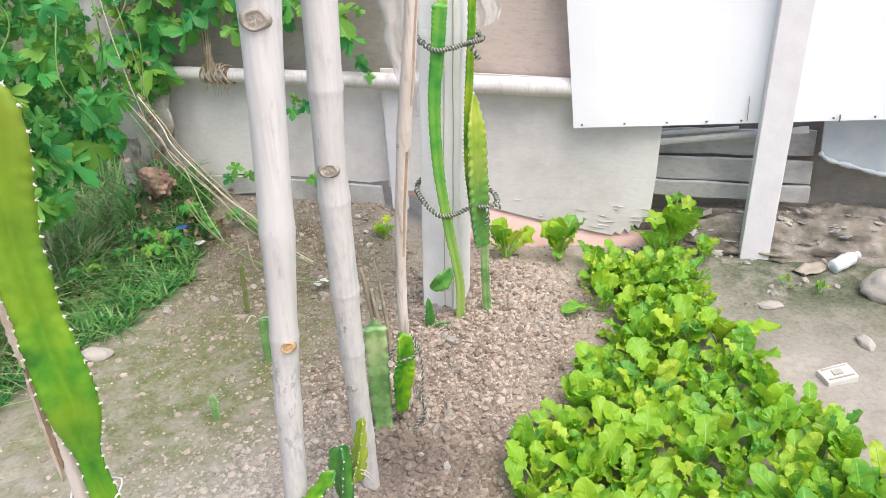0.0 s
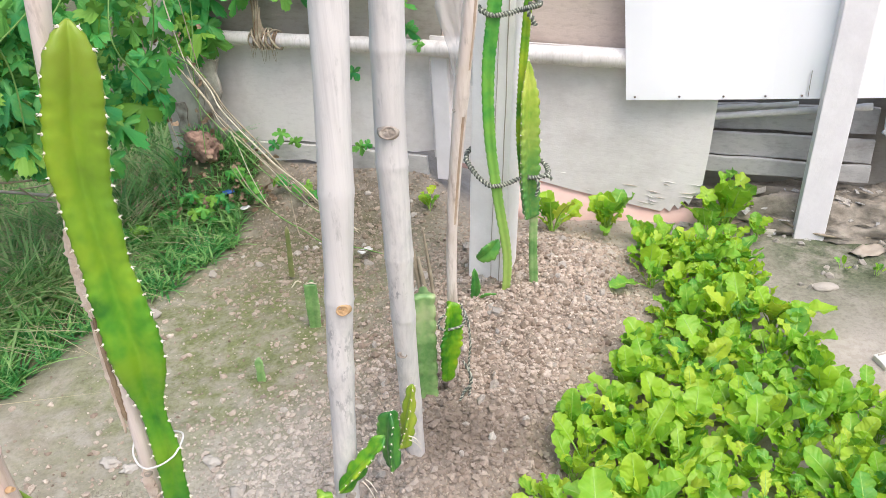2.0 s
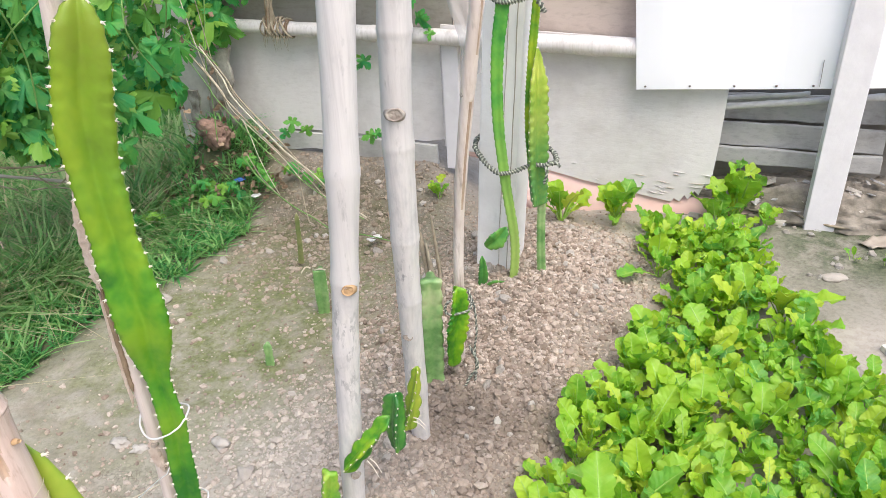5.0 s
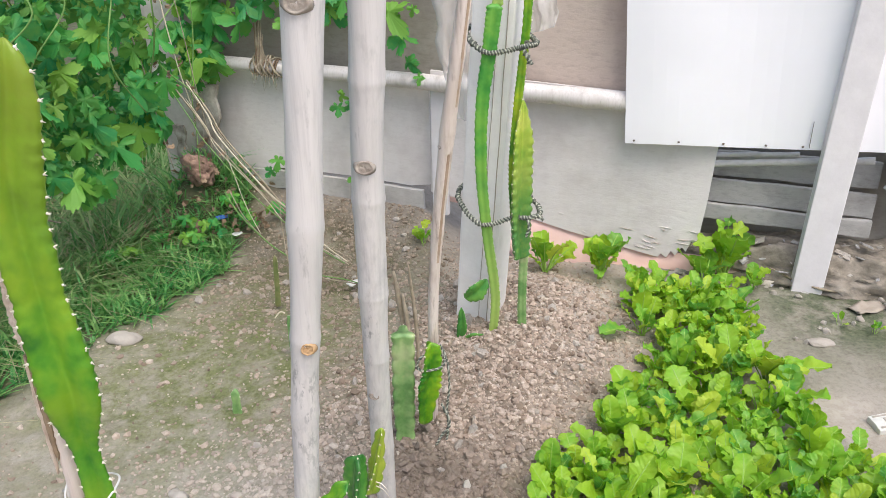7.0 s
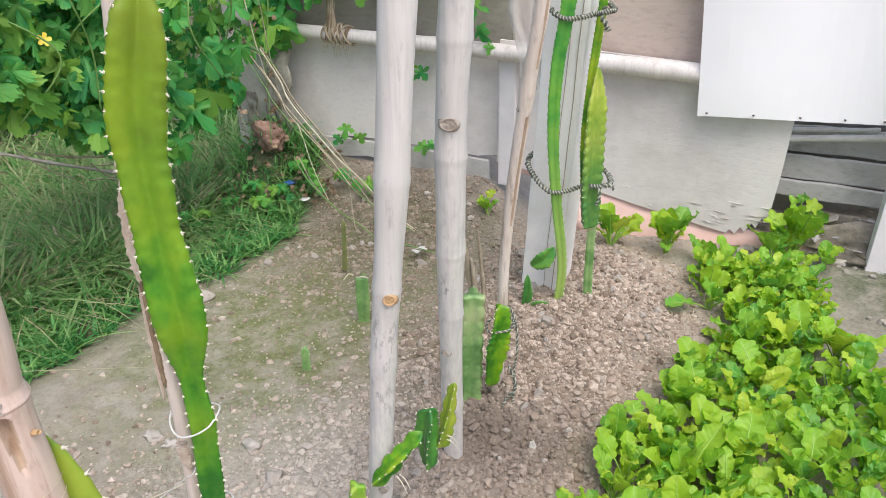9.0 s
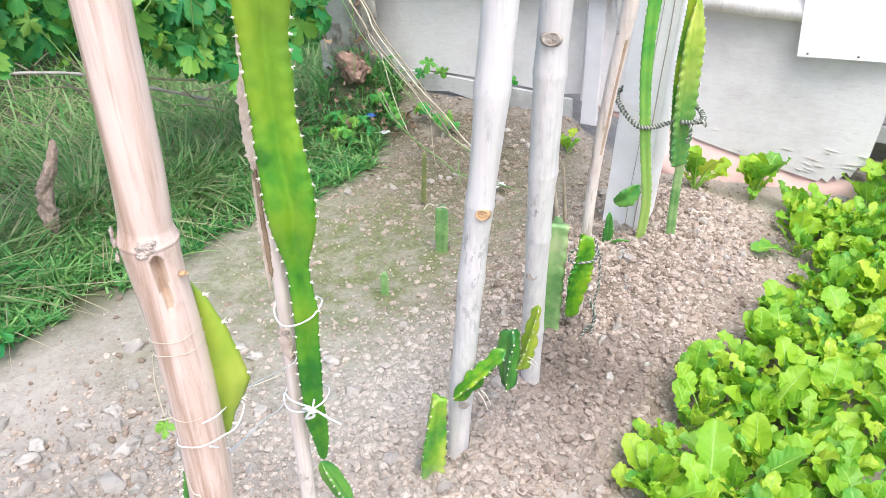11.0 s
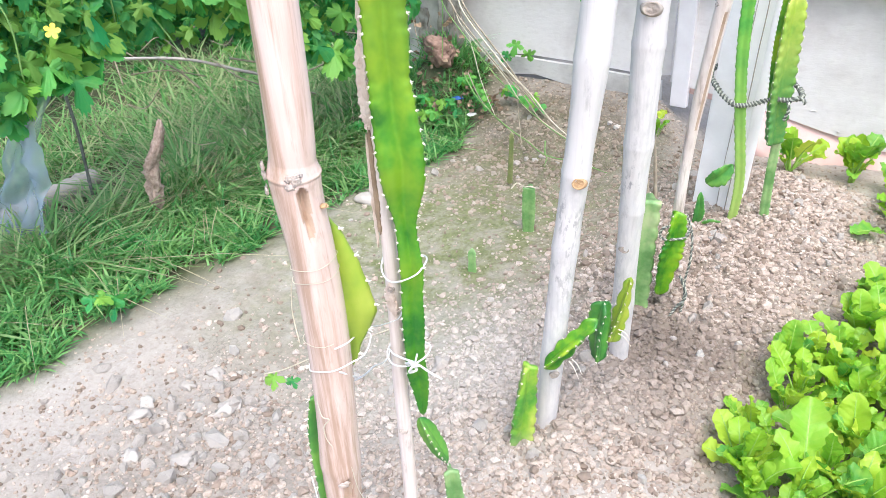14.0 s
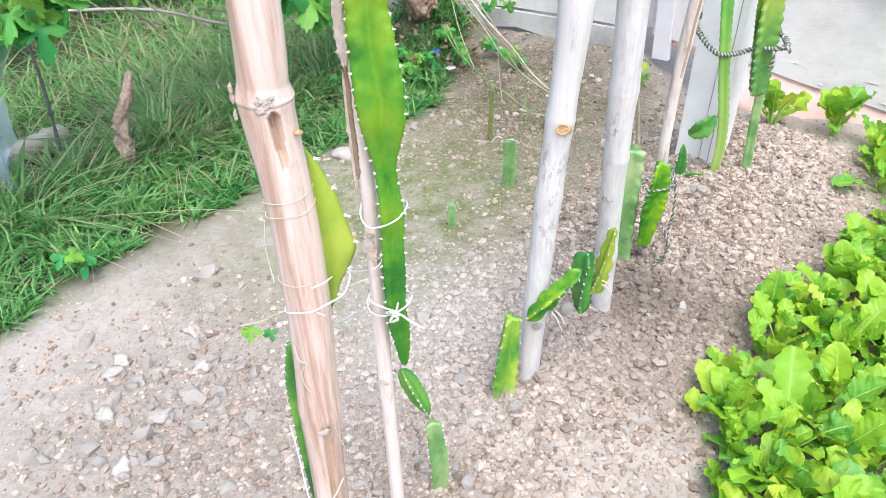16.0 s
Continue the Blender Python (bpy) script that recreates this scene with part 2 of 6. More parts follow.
def bamboo_material(name, light, mid, dark, stain, streak=0.5, gloss=0.5, run=(1, 1, 0.5), mould=None, lo=0.55, hi=0.68, fibre=9):
    n = Nodes(name)
    fib = n.noise(14, 5, 0.65, n.stretched((fibre, fibre, 0.3)))
    c = n.ramp(fib, (0.3, mid), (0.55, light), (0.75, light))
    c = n.mix(n.ramp(n.noise(7, 4, 0.6, n.stretched((1, 1, 0.5))), (0.42, (0, 0, 0)), (0.62, (0.55,) * 3)), c, mid)
    c = n.mix(n.ramp(n.noise(9, 6, 0.7, n.stretched(run)), (lo, (0, 0, 0)), (hi, (streak,) * 3)), c, dark)
    c = n.mix(n.ramp(n.noise(60, 5, 0.7, n.stretched((1, 1, 0.25))), (0.60, (0, 0, 0)), (0.74, (0.45,) * 3)), c, stain)
    if mould:
        # grey-blue mould on the foot of the cane
        z = n.add("ShaderNodeSeparateXYZ", Vector=n.coord).outputs["Z"]
        low = n.add("ShaderNodeMapRange", Value=z)
        low.inputs["From Min"].default_value = mould[1]
        low.inputs["From Max"].default_value = mould[0]
        spots = n.ramp(n.noise(13, 6, 0.7, n.stretched((1.6, 1.6, 0.6))), (0.44, (0, 0, 0)), (0.60, (0.4,) * 3))
        c = n.mix(n.maths("MULTIPLY", low.outputs[0], spots), c, (0.42, 0.42, 0.44))
        specks = n.maths("MULTIPLY", n.ramp(n.noise(110, 4, 0.7, n.stretched((1, 1, 0.35))), (0.50, (0, 0, 0)), (0.58, (0.9,) * 3)), n.ramp(n.noise(11, 3, 0.6, n.stretched((1.5, 1.5, 0.5))), (0.48, (0, 0, 0)), (0.60, (0.7,) * 3)))
        band = n.ramp(z, (0.40, (0.25,) * 3), (0.50, (1, 1, 1)), (0.64, (1, 1, 1)), (0.675, (0, 0, 0)))
        c = n.mix(n.maths("MULTIPLY", band, specks), c, (0.14, 0.14, 0.145))
    return n.done(c, gloss, n.noise(30, 5, 0.6, n.stretched((14, 14, 0.6))), 0.12, 0.003)


def wood_material(name, a, b, dark, axis=(1, 12, 12), rough=0.85, scale=6.0):
    n = Nodes(name)
    grain = n.noise(scale, 6, 0.65, n.stretched(axis))
    c = n.ramp(grain, (0.25, b), (0.5, a), (0.8, a))
    c = n.mix(n.ramp(n.noise(3.2, 6, 0.65), (0.46, (0, 0, 0)), (0.68, (0.75,) * 3)), c, dark)
    c = n.mix(n.ramp(n.noise(scale * 9, 3, 0.6, n.stretched(axis)), (0.62, (0, 0, 0)), (0.74, (0.5,) * 3)), c, dark)
    return n.done(c, rough, grain, 0.4, 0.004)


def leaf_material(name, a, b, yellow, rough=0.45, by="object", trans=0.3, vary=35):
    n = Nodes(name)
    r = n.random() if by == "object" else n.island()
    c = n.ramp(r, (0.0, a), (0.5, b), (0.9, yellow))
    c = n.mix(n.ramp(n.noise(vary, 4), (0.4, (0, 0, 0)), (0.7, (0.45,) * 3)), c, yellow)
    n.done(c, rough, n.noise(90, 4, 0.6), 0.35, 0.004)
    thin = n.add("ShaderNodeBsdfTranslucent", Color=c)
    both = n.add("ShaderNodeMixShader", _0=trans, _1=n.bsdf.outputs[0], _2=thin.outputs[0])
    n.tree.links.new(both.outputs[0], n.tree.nodes["Material Output"].inputs[0])
    return n.mat


def greens_material():
    """Thin leaf with a pale midrib, raised side veins and a tone of its own."""
    n = Nodes("mustard_leaf")
    c = n.ramp(n.random(), (0.0, (0.11, 0.38, 0.06)), (0.25, (0.22, 0.50, 0.035)), (0.7, (0.36, 0.60, 0.03)), (1.0, (0.56, 0.68, 0.06)))
    c = n.mix(n.ramp(n.noise(35, 4), (0.4, (0, 0, 0)), (0.7, (0.45,) * 3)), c, (0.48, 0.63, 0.06))
    axes = n.add("ShaderNodeSeparateXYZ", Vector=n.coord)
    across = n.calc("ABSOLUTE", axes.outputs["X"])
    out = n.calc("SQRT", n.calc("ADD", n.calc("MULTIPLY", axes.outputs["Y"], axes.outputs["Y"]), n.calc("MULTIPLY", axes.outputs["Z"], axes.outputs["Z"])))
    run = n.calc("SUBTRACT", out, n.calc("MULTIPLY", across, 0.75))
    vein = n.calc("SINE", n.calc("ADD", n.calc("MULTIPLY", run, 520), n.calc("MULTIPLY", n.noise(45, 2), 5)))
    rib = n.ramp(n.calc("MULTIPLY", across, 300), (0.15, (1, 1, 1)), (0.55, (0, 0, 0)))
    c = n.mix(n.maths("MULTIPLY", rib, 0.22), c, (0.50, 0.66, 0.20))
    c = n.mix(n.ramp(vein, (0.80, (0, 0, 0)), (0.98, (0.07,) * 3)), c, (0.50, 0.66, 0.16))
    relief = n.calc("ADD", n.calc("MULTIPLY", vein, -0.22), n.noise(60, 3, 0.6))
    n.done(c, 0.42, relief, 0.45, 0.003)
    thin = n.add("ShaderNodeBsdfTranslucent", Color=c)
    both = n.add("ShaderNodeMixShader", _0=0.4, _1=n.bsdf.outputs[0], _2=thin.outputs[0])
    n.tree.links.new(both.outputs[0], n.tree.nodes["Material Output"].inputs[0])
    return n.mat


def plain(name, a, b, scale=20, rough=0.7, bump=0.3, metal=0.0):
    n = Nodes(name)
    c = n.ramp(n.noise(scale, 5), (0.3, a), (0.7, b))
    return n.done(c, rough, n.noise(scale * 4, 4), bump, 0.004, Metallic=metal)


def cactus_material(name, deep, mid, lime, fade=None, tip=None):
    n = Nodes(name)
    big = n.noise(11, 4, 0.55, n.stretched((1, 1, 0.8)))
    c = n.ramp(big, (0.42, deep), (0.50, mid), (0.60, lime))
    if fade:
        # the growth turns from one green to another along its height
        z = n.add("ShaderNodeSeparateXYZ", Vector=n.coord).outputs["Z"]
        up = n.add("ShaderNodeMapRange", Value=z)
        up.inputs["From Min"].default_value = fade[0]
        up.inputs["From Max"].default_value = fade[1]
        c = n.mix(up.outputs[0], fade[2], c)
    if tip:
        z = n.add("ShaderNodeSeparateXYZ", Vector=n.coord).outputs["Z"]
        up = n.add("ShaderNodeMapRange", Value=z)
        up.inputs["From Min"].default_value = tip[0]
        up.inputs["From Max"].default_value = tip[1]
        c = n.mix(n.maths("MULTIPLY", up.outputs[0], 0.75), c, tip[2])
    c = n.mix(n.ramp(n.noise(55, 4), (0.45, (0, 0, 0)), (0.75, (0.35,) * 3)), c, lime)
    return n.done(c, 0.42, n.noise(45, 4), 0.25, 0.004)


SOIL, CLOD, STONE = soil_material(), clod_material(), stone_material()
GREY_BAMBOO = bamboo_material("weathered_bamboo", (0.73, 0.68, 0.66), (0.60, 0.555, 0.54), (0.34, 0.33, 0.335), (0.24, 0.225, 0.21), 0.45, 0.45, (1, 1, 0.5), (0.35, 0.75))
TAN_BAMBOO = bamboo_material("peeling_bamboo", (0.77, 0.615, 0.545), (0.59, 0.425, 0.345), (0.38, 0.24, 0.16), (0.28, 0.165, 0.10), 0.8, 0.24, (6, 6, 0.28), None, 0.48, 0.62, 5)
THIN_BAMBOO = bamboo_material("thin_bamboo", (0.80, 0.69, 0.63), (0.64, 0.52, 0.45), (0.28, 0.19, 0.14), (0.17, 0.11, 0.08), 0.6, 0.5, (4, 4, 0.3), None, 0.56, 0.66)
RAIL_BAMBOO = bamboo_material("rail_bamboo", (0.80, 0.745, 0.72), (0.64, 0.58, 0.54), (0.36, 0.31, 0.27), (0.24, 0.21, 0.18))
KNOT = plain("cut_knot", (0.42, 0.24, 0.10), (0.62, 0.42, 0.24), 60, 0.8)
PALE_KNOT = plain("pale_scar", (0.52, 0.42, 0.35), (0.72, 0.61, 0.54), 120, 0.85, 0.8)
SLOT = plain("brown_hollow", (0.44, 0.31, 0.22), (0.58, 0.44, 0.34), 50, 0.9)
HEART = plain("grey_knot", (0.30, 0.24, 0.20), (0.46, 0.40, 0.34), 60, 0.85)
PLY = wood_material("grey_plywood", (0.74, 0.695, 0.675), (0.66, 0.615, 0.59), (0.55, 0.50, 0.475), (1.2, 12, 12))
PLY_BROWN = wood_material("brown_plywood", (0.61, 0.50, 0.43), (0.50, 0.40, 0.34), (0.38, 0.29, 0.245), (1.2, 12, 12))
# dark ply tone that also carries shade behind leaves and fence gap
PLY_SHADED = wood_material("dark_shaded_plywood", (0.33, 0.30, 0.26), (0.26, 0.23, 0.20), (0.18, 0.15, 0.13), (1.2, 12, 12))
PLANK = wood_material("weathered_plank", (0.58, 0.56, 0.535), (0.46, 0.44, 0.415), (0.30, 0.275, 0.25), (1, 14, 14))
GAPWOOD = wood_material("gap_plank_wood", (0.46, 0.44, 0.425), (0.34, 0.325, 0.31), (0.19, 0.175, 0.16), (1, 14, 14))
BARK = wood_material("log_bark", (0.46, 0.41, 0.36), (0.34, 0.30, 0.255), (0.20, 0.17, 0.14), (3, 12, 12))
ROTTEN = plain("rotten_board_wood", (0.14, 0.115, 0.09), (0.56, 0.52, 0.46), 16, 0.95, 1.0)
POSTWOOD = plain("pale_post_wood", (0.72, 0.68, 0.69), (0.80, 0.76, 0.77), 14, 0.8, 0.25)
CEMENT = plain("cement_panel", (0.42, 0.45, 0.48), (0.56, 0.57, 0.58), 8, 0.9, 0.5)
TIN = plain("white_sheet_metal", (0.94, 0.92, 0.955), (0.96, 0.94, 0.975), 5, 0.45, 0.08)
RUST = plain("rusty_steel", (0.12, 0.10, 0.09), (0.24, 0.19, 0.16), 60, 0.8)
CONCRETE = plain("pale_concrete", (0.81, 0.77, 0.75), (0.90, 0.865, 0.85), 9, 0.9, 0.6)
PINK = plain("pink_tarpaulin", (0.78, 0.50, 0.45), (0.84, 0.60, 0.54), 10, 0.6, 0.3)
CACTUS = cactus_material("cactus_green", (0.025, 0.17, 0.008), (0.13, 0.33, 0.01), (0.33, 0.44, 0.015))
CACTUS_DARK = cactus_material("cactus_dark_green", (0.03, 0.15, 0.03), (0.07, 0.25, 0.04), (0.18, 0.38, 0.06))
CACTUS_PALE = cactus_material("cactus_pale_green", (0.13, 0.28, 0.08), (0.24, 0.40, 0.14), (0.42, 0.50, 0.24))
CACTUS_YELLOW = cactus_material("cactus_yellow_green", (0.15, 0.27, 0.03), (0.27, 0.37, 0.03), (0.39, 0.44, 0.06))
CACTUS_POST = cactus_material("cactus_fresh_green", (0.04, 0.24, 0.03), (0.08, 0.32, 0.04), (0.16, 0.40, 0.05), (0.1, 0.6, (0.36, 0.50, 0.12)))
CACTUS_CUT = cactus_material("cactus_cut", (0.08, 0.27, 0.03), (0.20, 0.40, 0.03), (0.46, 0.53, 0.09), (0.0, 0.10, (0.50, 0.55, 0.28)))
CACTUS_DRIED = cactus_material("cactus_dried", (0.15, 0.19, 0.06), (0.24, 0.25, 0.10), (0.34, 0.32, 0.16))
STRAW_STEM = plain("straw_stem", (0.52, 0.45, 0.33), (0.68, 0.61, 0.48), 40, 0.8)
CACTUS_WING = cactus_material("cactus_wing", (0.18, 0.33, 0.03), (0.30, 0.42, 0.04), (0.44, 0.50, 0.08), (0.10, 0.36, (0.09, 0.25, 0.06)))
CACTUS_TALL = cactus_material("cactus_tall", (0.02, 0.15, 0.008), (0.08, 0.27, 0.01), (0.20, 0.37, 0.013), (-0.60, 0.50, (0.02, 0.17, 0.015)), (0.46, 0.80, (0.31, 0.36, 0.02)))
SPINE = plain("pale_spine", (0.70, 0.62, 0.50), (0.80, 0.74, 0.64), 60, 0.7)
STRING = plain("white_string", (0.72, 0.70, 0.68), (0.80, 0.78, 0.76), 90, 0.7)
DARK_STRAND = plain("dark_cord", (0.07, 0.08, 0.065), (0.19, 0.19, 0.16), 90, 0.8)
GREENS = greens_material()
RIB = plain("pale_leaf_stalk", (0.26, 0.48, 0.06), (0.38, 0.55, 0.12), 60, 0.5)
GOURD = leaf_material("gourd_leaf", (0.04, 0.31, 0.10), (0.09, 0.42, 0.085), (0.26, 0.50, 0.07), 0.55, "object", 0.4)
GRASS = leaf_material("grass_blades", (0.05, 0.24, 0.055), (0.13, 0.40, 0.11), (0.30, 0.51, 0.16), 0.5, "island", 0.38, 4)
GRASS_TALL = leaf_material("tall_grass_blades", (0.08, 0.26, 0.06), (0.18, 0.42, 0.11), (0.42, 0.52, 0.24), 0.6, "island", 0.45, 4)
STRAW = leaf_material("dry_grass", (0.48, 0.41, 0.27), (0.58, 0.50, 0.33), (0.40, 0.36, 0.20), 0.8, "island", 0.3, 4)
VINE = plain("dry_vine", (0.24, 0.19, 0.13), (0.46, 0.39, 0.29), 25, 0.9)
GREEN_VINE = plain("green_vine", (0.12, 0.26, 0.06), (0.22, 0.36, 0.10), 40, 0.6)
DEAD_LEAF = plain("dead_leaf", (0.19, 0.12, 0.075), (0.40, 0.29, 0.19), 30, 0.85)


# ---- ground ----
def seg_dist(x, y, ax, ay, bx, by):
    dx, dy = bx - ax, by - ay
    k = min(1.0, max(0.0, ((x - ax) * dx + (y - ay) * dy) / (dx * dx + dy * dy)))
    side = (x - ax) * dy - (y - ay) * dx
    return math.hypot(x - ax - k * dx, y - ay - k * dy), k, side


def mound(x, y):
    d, k, side = seg_dist(x, y, -0.46, 0.55, 0.14, 2.25)
    width = (0.26 + 0.06 * k) if side > 0 else 0.36
    return (0.075 + 0.045 * k) * math.exp(-((d / width) ** 2.6))


def height(x, y):
    near = smooth(6, 3, math.hypot(x, y - 2))
    base = 0.015 + 0.035 * max(-3.0, min(3.0, x))
    h = base + mound(x, y)
    # soil banked against the fence foot, a heap of litter in its corner
    h += 0.16 * math.exp(-(((x + 1.19) / 0.20) ** 2 + ((y - 3.22) / 0.15) ** 2))
    h += 0.15 * smooth(0.50, 0.02, 0.948 * (2.97 - y) - 0.317 * x) * smooth(0.0, -0.28, x) * smooth(-1.5, -1.2, x)
    if near > 0:
        m = min(1.0, mound(x, y) * 14)
        h += near * (0.012 * fbm(x * 3, y * 3) + (0.003 + 0.009 * m) * fbm(x * 16, y * 16, 4, 4) + 0.003 * m * noise.cell(Vector((x * 45, y * 45, 0))))
        # broken clods: on the heap, before it and at the front of the open ground
        rub = max(m, 0.8 * math.exp(-(((x + 0.60) / 0.35) ** 2 + ((y - 1.45) / 0.45) ** 2)), 0.8 * math.exp(-(((x + 1.02) / 0.38) ** 2 + ((y - 0.95) / 0.36) ** 2)), 0.07)
        rub *= near * smooth(-0.35, 0.25, fbm(x * 2.3, y * 2.3, 7) + 0.35 * m)
        if rub > 0.02:
            d, spot = noise.voronoi(Vector((x * 34, y * 34, 0)))
            h += rub * 0.011 * (1.0 - min(1.0, 1.5 * d[0]) ** 2) * (0.35 + 0.9 * noise.cell(spot[0] * 3.7))
    return h


def axis_steps(a, b, c, d, step):
    fine = list(np.arange(a, b, 0.03)) + list(np.arange(b, c, step)) + list(np.arange(c, d, 0.03))
    return [-220, -70, -25, -10, -5.5] + fine + [5.5, 10, 25, 70, 220]


gx, gy = axis_steps(-3.2, -1.6, 0.8, 2.6, 0.0085), axis_steps(-1.0, 0.55, 2.55, 4.6, 0.0085)
gverts = [(x, y, height(x, y)) for y in gy for x in gx]
nx = len(gx)
gfaces = [(j * nx + i, j * nx + i + 1, (j + 1) * nx + i + 1, (j + 1) * nx + i) for j in range(len(gy) - 1) for i in range(nx - 1)]
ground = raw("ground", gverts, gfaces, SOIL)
tagged(ground, "dry pale crumbly garden soil heaped into a low bed", "ground", kind="structure")

# ---- fence along the back ----
FENCE = Matrix.Translation((0, 2.97, 0)) @ Matrix.Rotation(math.atan2(-0.317, 0.948), 4, "Z")


def panel(name, outline, y0, thick, material, label, category="board", parent=None, lean=0.0, kind=""):
    """A flat board in the fence's plane, cut to an outline of (u, z)."""
    bm = bmesh.new()
    front = [bm.verts.new((u, y0 - lean * max(0, 0.6 - z), z)) for u, z in outline]
    f = bm.faces.new(front)
    ext = bmesh.ops.extrude_face_region(bm, geom=[f])
    bmesh.ops.translate(bm, verts=[v for v in ext["geom"] if isinstance(v, bmesh.types.BMVert)], vec=(0, thick, 0))
    bmesh.ops.recalc_face_normals(bm, faces=bm.faces[:])
    bm.transform(FENCE)
    ob = part(name, bm, material, parent, smooth=False)
    return tagged(ob, label, category, kind=kind)


def fence_boards():
    panel("plywood_board", [(-1.3, 0.2), (-0.85, 0.235), (-0.55, 0.235), (-0.3, 0.225), (-0.215, 0.24), (-0.215, 0.675), (-1.3, 0.69)], 0.012, 0.012, PLY, "weathered grey plywood board below the bamboo rail")
    panel("lower_plank", [(-1.3, 0.10), (-0.80, 0.165), (-0.52, 0.125), (-0.36, 0.10), (-0.30, 0.125), (-0.235, 0.12), (-0.24, 0.22), (-0.6, 0.228), (-0.95, 0.229), (-1.3, 0.21)], -0.02, 0.02, PLANK, "weathered grey plank at the fence foot", "plank")
    frayed = [(0.69, 0.085), (0.70, 0.10), (0.72, 0.088), (0.735, 0.115), (0.75, 0.10), (0.77, 0.135), (0.785, 0.12), (0.80, 0.16), (0.82, 0.15)]
    panel("plywood_sheet", [(-0.2, 0.225), (0.05, 0.195), (0.216, 0.167), (0.36, 0.138), (0.507, 0.115), (0.62, 0.095)] + frayed + [(0.835, 0.32), (0.846, 0.54), (0.846, 0.66), (-0.2, 0.70)], -0.006, 0.012, PLY, "grey plywood sheet with a frayed lower corner", lean=0.05)
    panel("upper_board", [(-0.16, 0.60), (0.60, 0.60), (0.60, 1.25), (-0.16, 1.25)], 0.025, 0.012, PLY_BROWN, "brown stained plywood board above the rail")
    # its dark tone partly paints the shadow between the vine leaves
    panel("dark_board", [(-1.3, 0.62), (-0.165, 0.62), (-0.165, 1.25), (-1.3, 1.25)], 0.03, 0.012, PLY_SHADED, "dark weathered board behind the vine leaves, toned for their shade")
    bm = slab(-0.19, -0.125, -0.035, -0.008, 0.135, 0.64, 0.004)
    bm.transform(FENCE)
    ob = part("fence_batten", bm, POSTWOOD, smooth=False)
    tagged(ob, "short pale wooden batten under the rail", "batten")


fence_boards()


def bamboo_culm(bm, points, radius, nodes, seg=26, slots=(), rough=0.03, step=0.008):
    """A jointed cane. radius: rows of (s, r). nodes: fractions of its length. slots: (s0, s1, angle, width, depth) hollows."""
    length = sum((Vector(b) - Vector(a)).length for a, b in zip(points, points[1:]))
    n = max(20, int(length / step))
    pts, tang = along(points, n)
    fr = frames(tang)
    rings, hollow = [], set()
    for k, (p, (u, v)) in enumerate(zip(pts, fr)):
        s = k / n
        r = lerp_list(radius, s)
        for q in nodes:
            d = (s - q) * length
            r *= 1 + 0.035 * math.exp(-((d / 0.008) ** 2)) - 0.02 * math.exp(-(((d + 0.012) / 0.005) ** 2)) + 0.065 * math.exp(-((d / 0.035) ** 2))
        ring = []
        for j in range(seg):
            a = 2 * math.pi * j / seg
            w = 1 + rough * noise.noise(Vector((math.cos(a) * 1.3, math.sin(a) * 1.3, s * length * 5 + p.x * 9)))
            for s0, s1, a0, wide, deep in slots:
                da = abs((a - a0 + math.pi) % (2 * math.pi) - math.pi)
                q = (s - s0) / (s1 - s0)
                if 0 < q < 1:
                    dent = deep * smooth(0, 0.5, q) * smooth(1, 0.75, da / (wide * min(1.0, 0.35 + q) * smooth(1.0, 0.88, q) ** 0.5 + 1e-6))
                    w *= 1 - dent
                    if dent > 0.3 * deep:
                        hollow.add((k, j))
            ring.append(p + (u * math.cos(a) + v * math.sin(a)) * r * w)
        rings.append(ring)
    made = loft(bm, rings)
    for k, j in hollow:
        for f in made[k][j].link_faces:
            if len(f.verts) == 4:
                f.material_index = 1
    return bm


def knob(at, normal, r, h):
    """A cut branch stub: a rough low drum with a dished, cracked face."""
    z = Vector(normal).normalized()
    q = z.to_track_quat("Z", "Y").to_matrix().to_4x4()
    bm = bmesh.new()
    rings = []
    for rr, hh in ((1.3, -0.6), (1.18, 0.1), (1.05, 0.6), (0.95, 1.0), (0.80, 0.95), (0.68, 0.60), (0.58, 0.75), (0.42, 0.55), (0.30, 0.72), (0.12, 0.45)):
        ring_ = []
        for j in range(22):
            a = 2 * math.pi * j / 22
            w = 1 + 0.16 * noise.noise(Vector((math.cos(a) * 1.5, math.sin(a) * 1.5, at[2] * 31 + rr)))
            ring_.append(Vector((math.cos(a) * rr * r * w, math.sin(a) * rr * r * 0.8 * w, hh * h * (1 + 0.35 * noise.noise(Vector((math.cos(a) * 2.4, math.sin(a) * 2.4, at[2] * 17)))))))
        rings.append(ring_)
    loft(bm, rings)
    bm.transform(Matrix.Translation(at) @ q)
    return bm


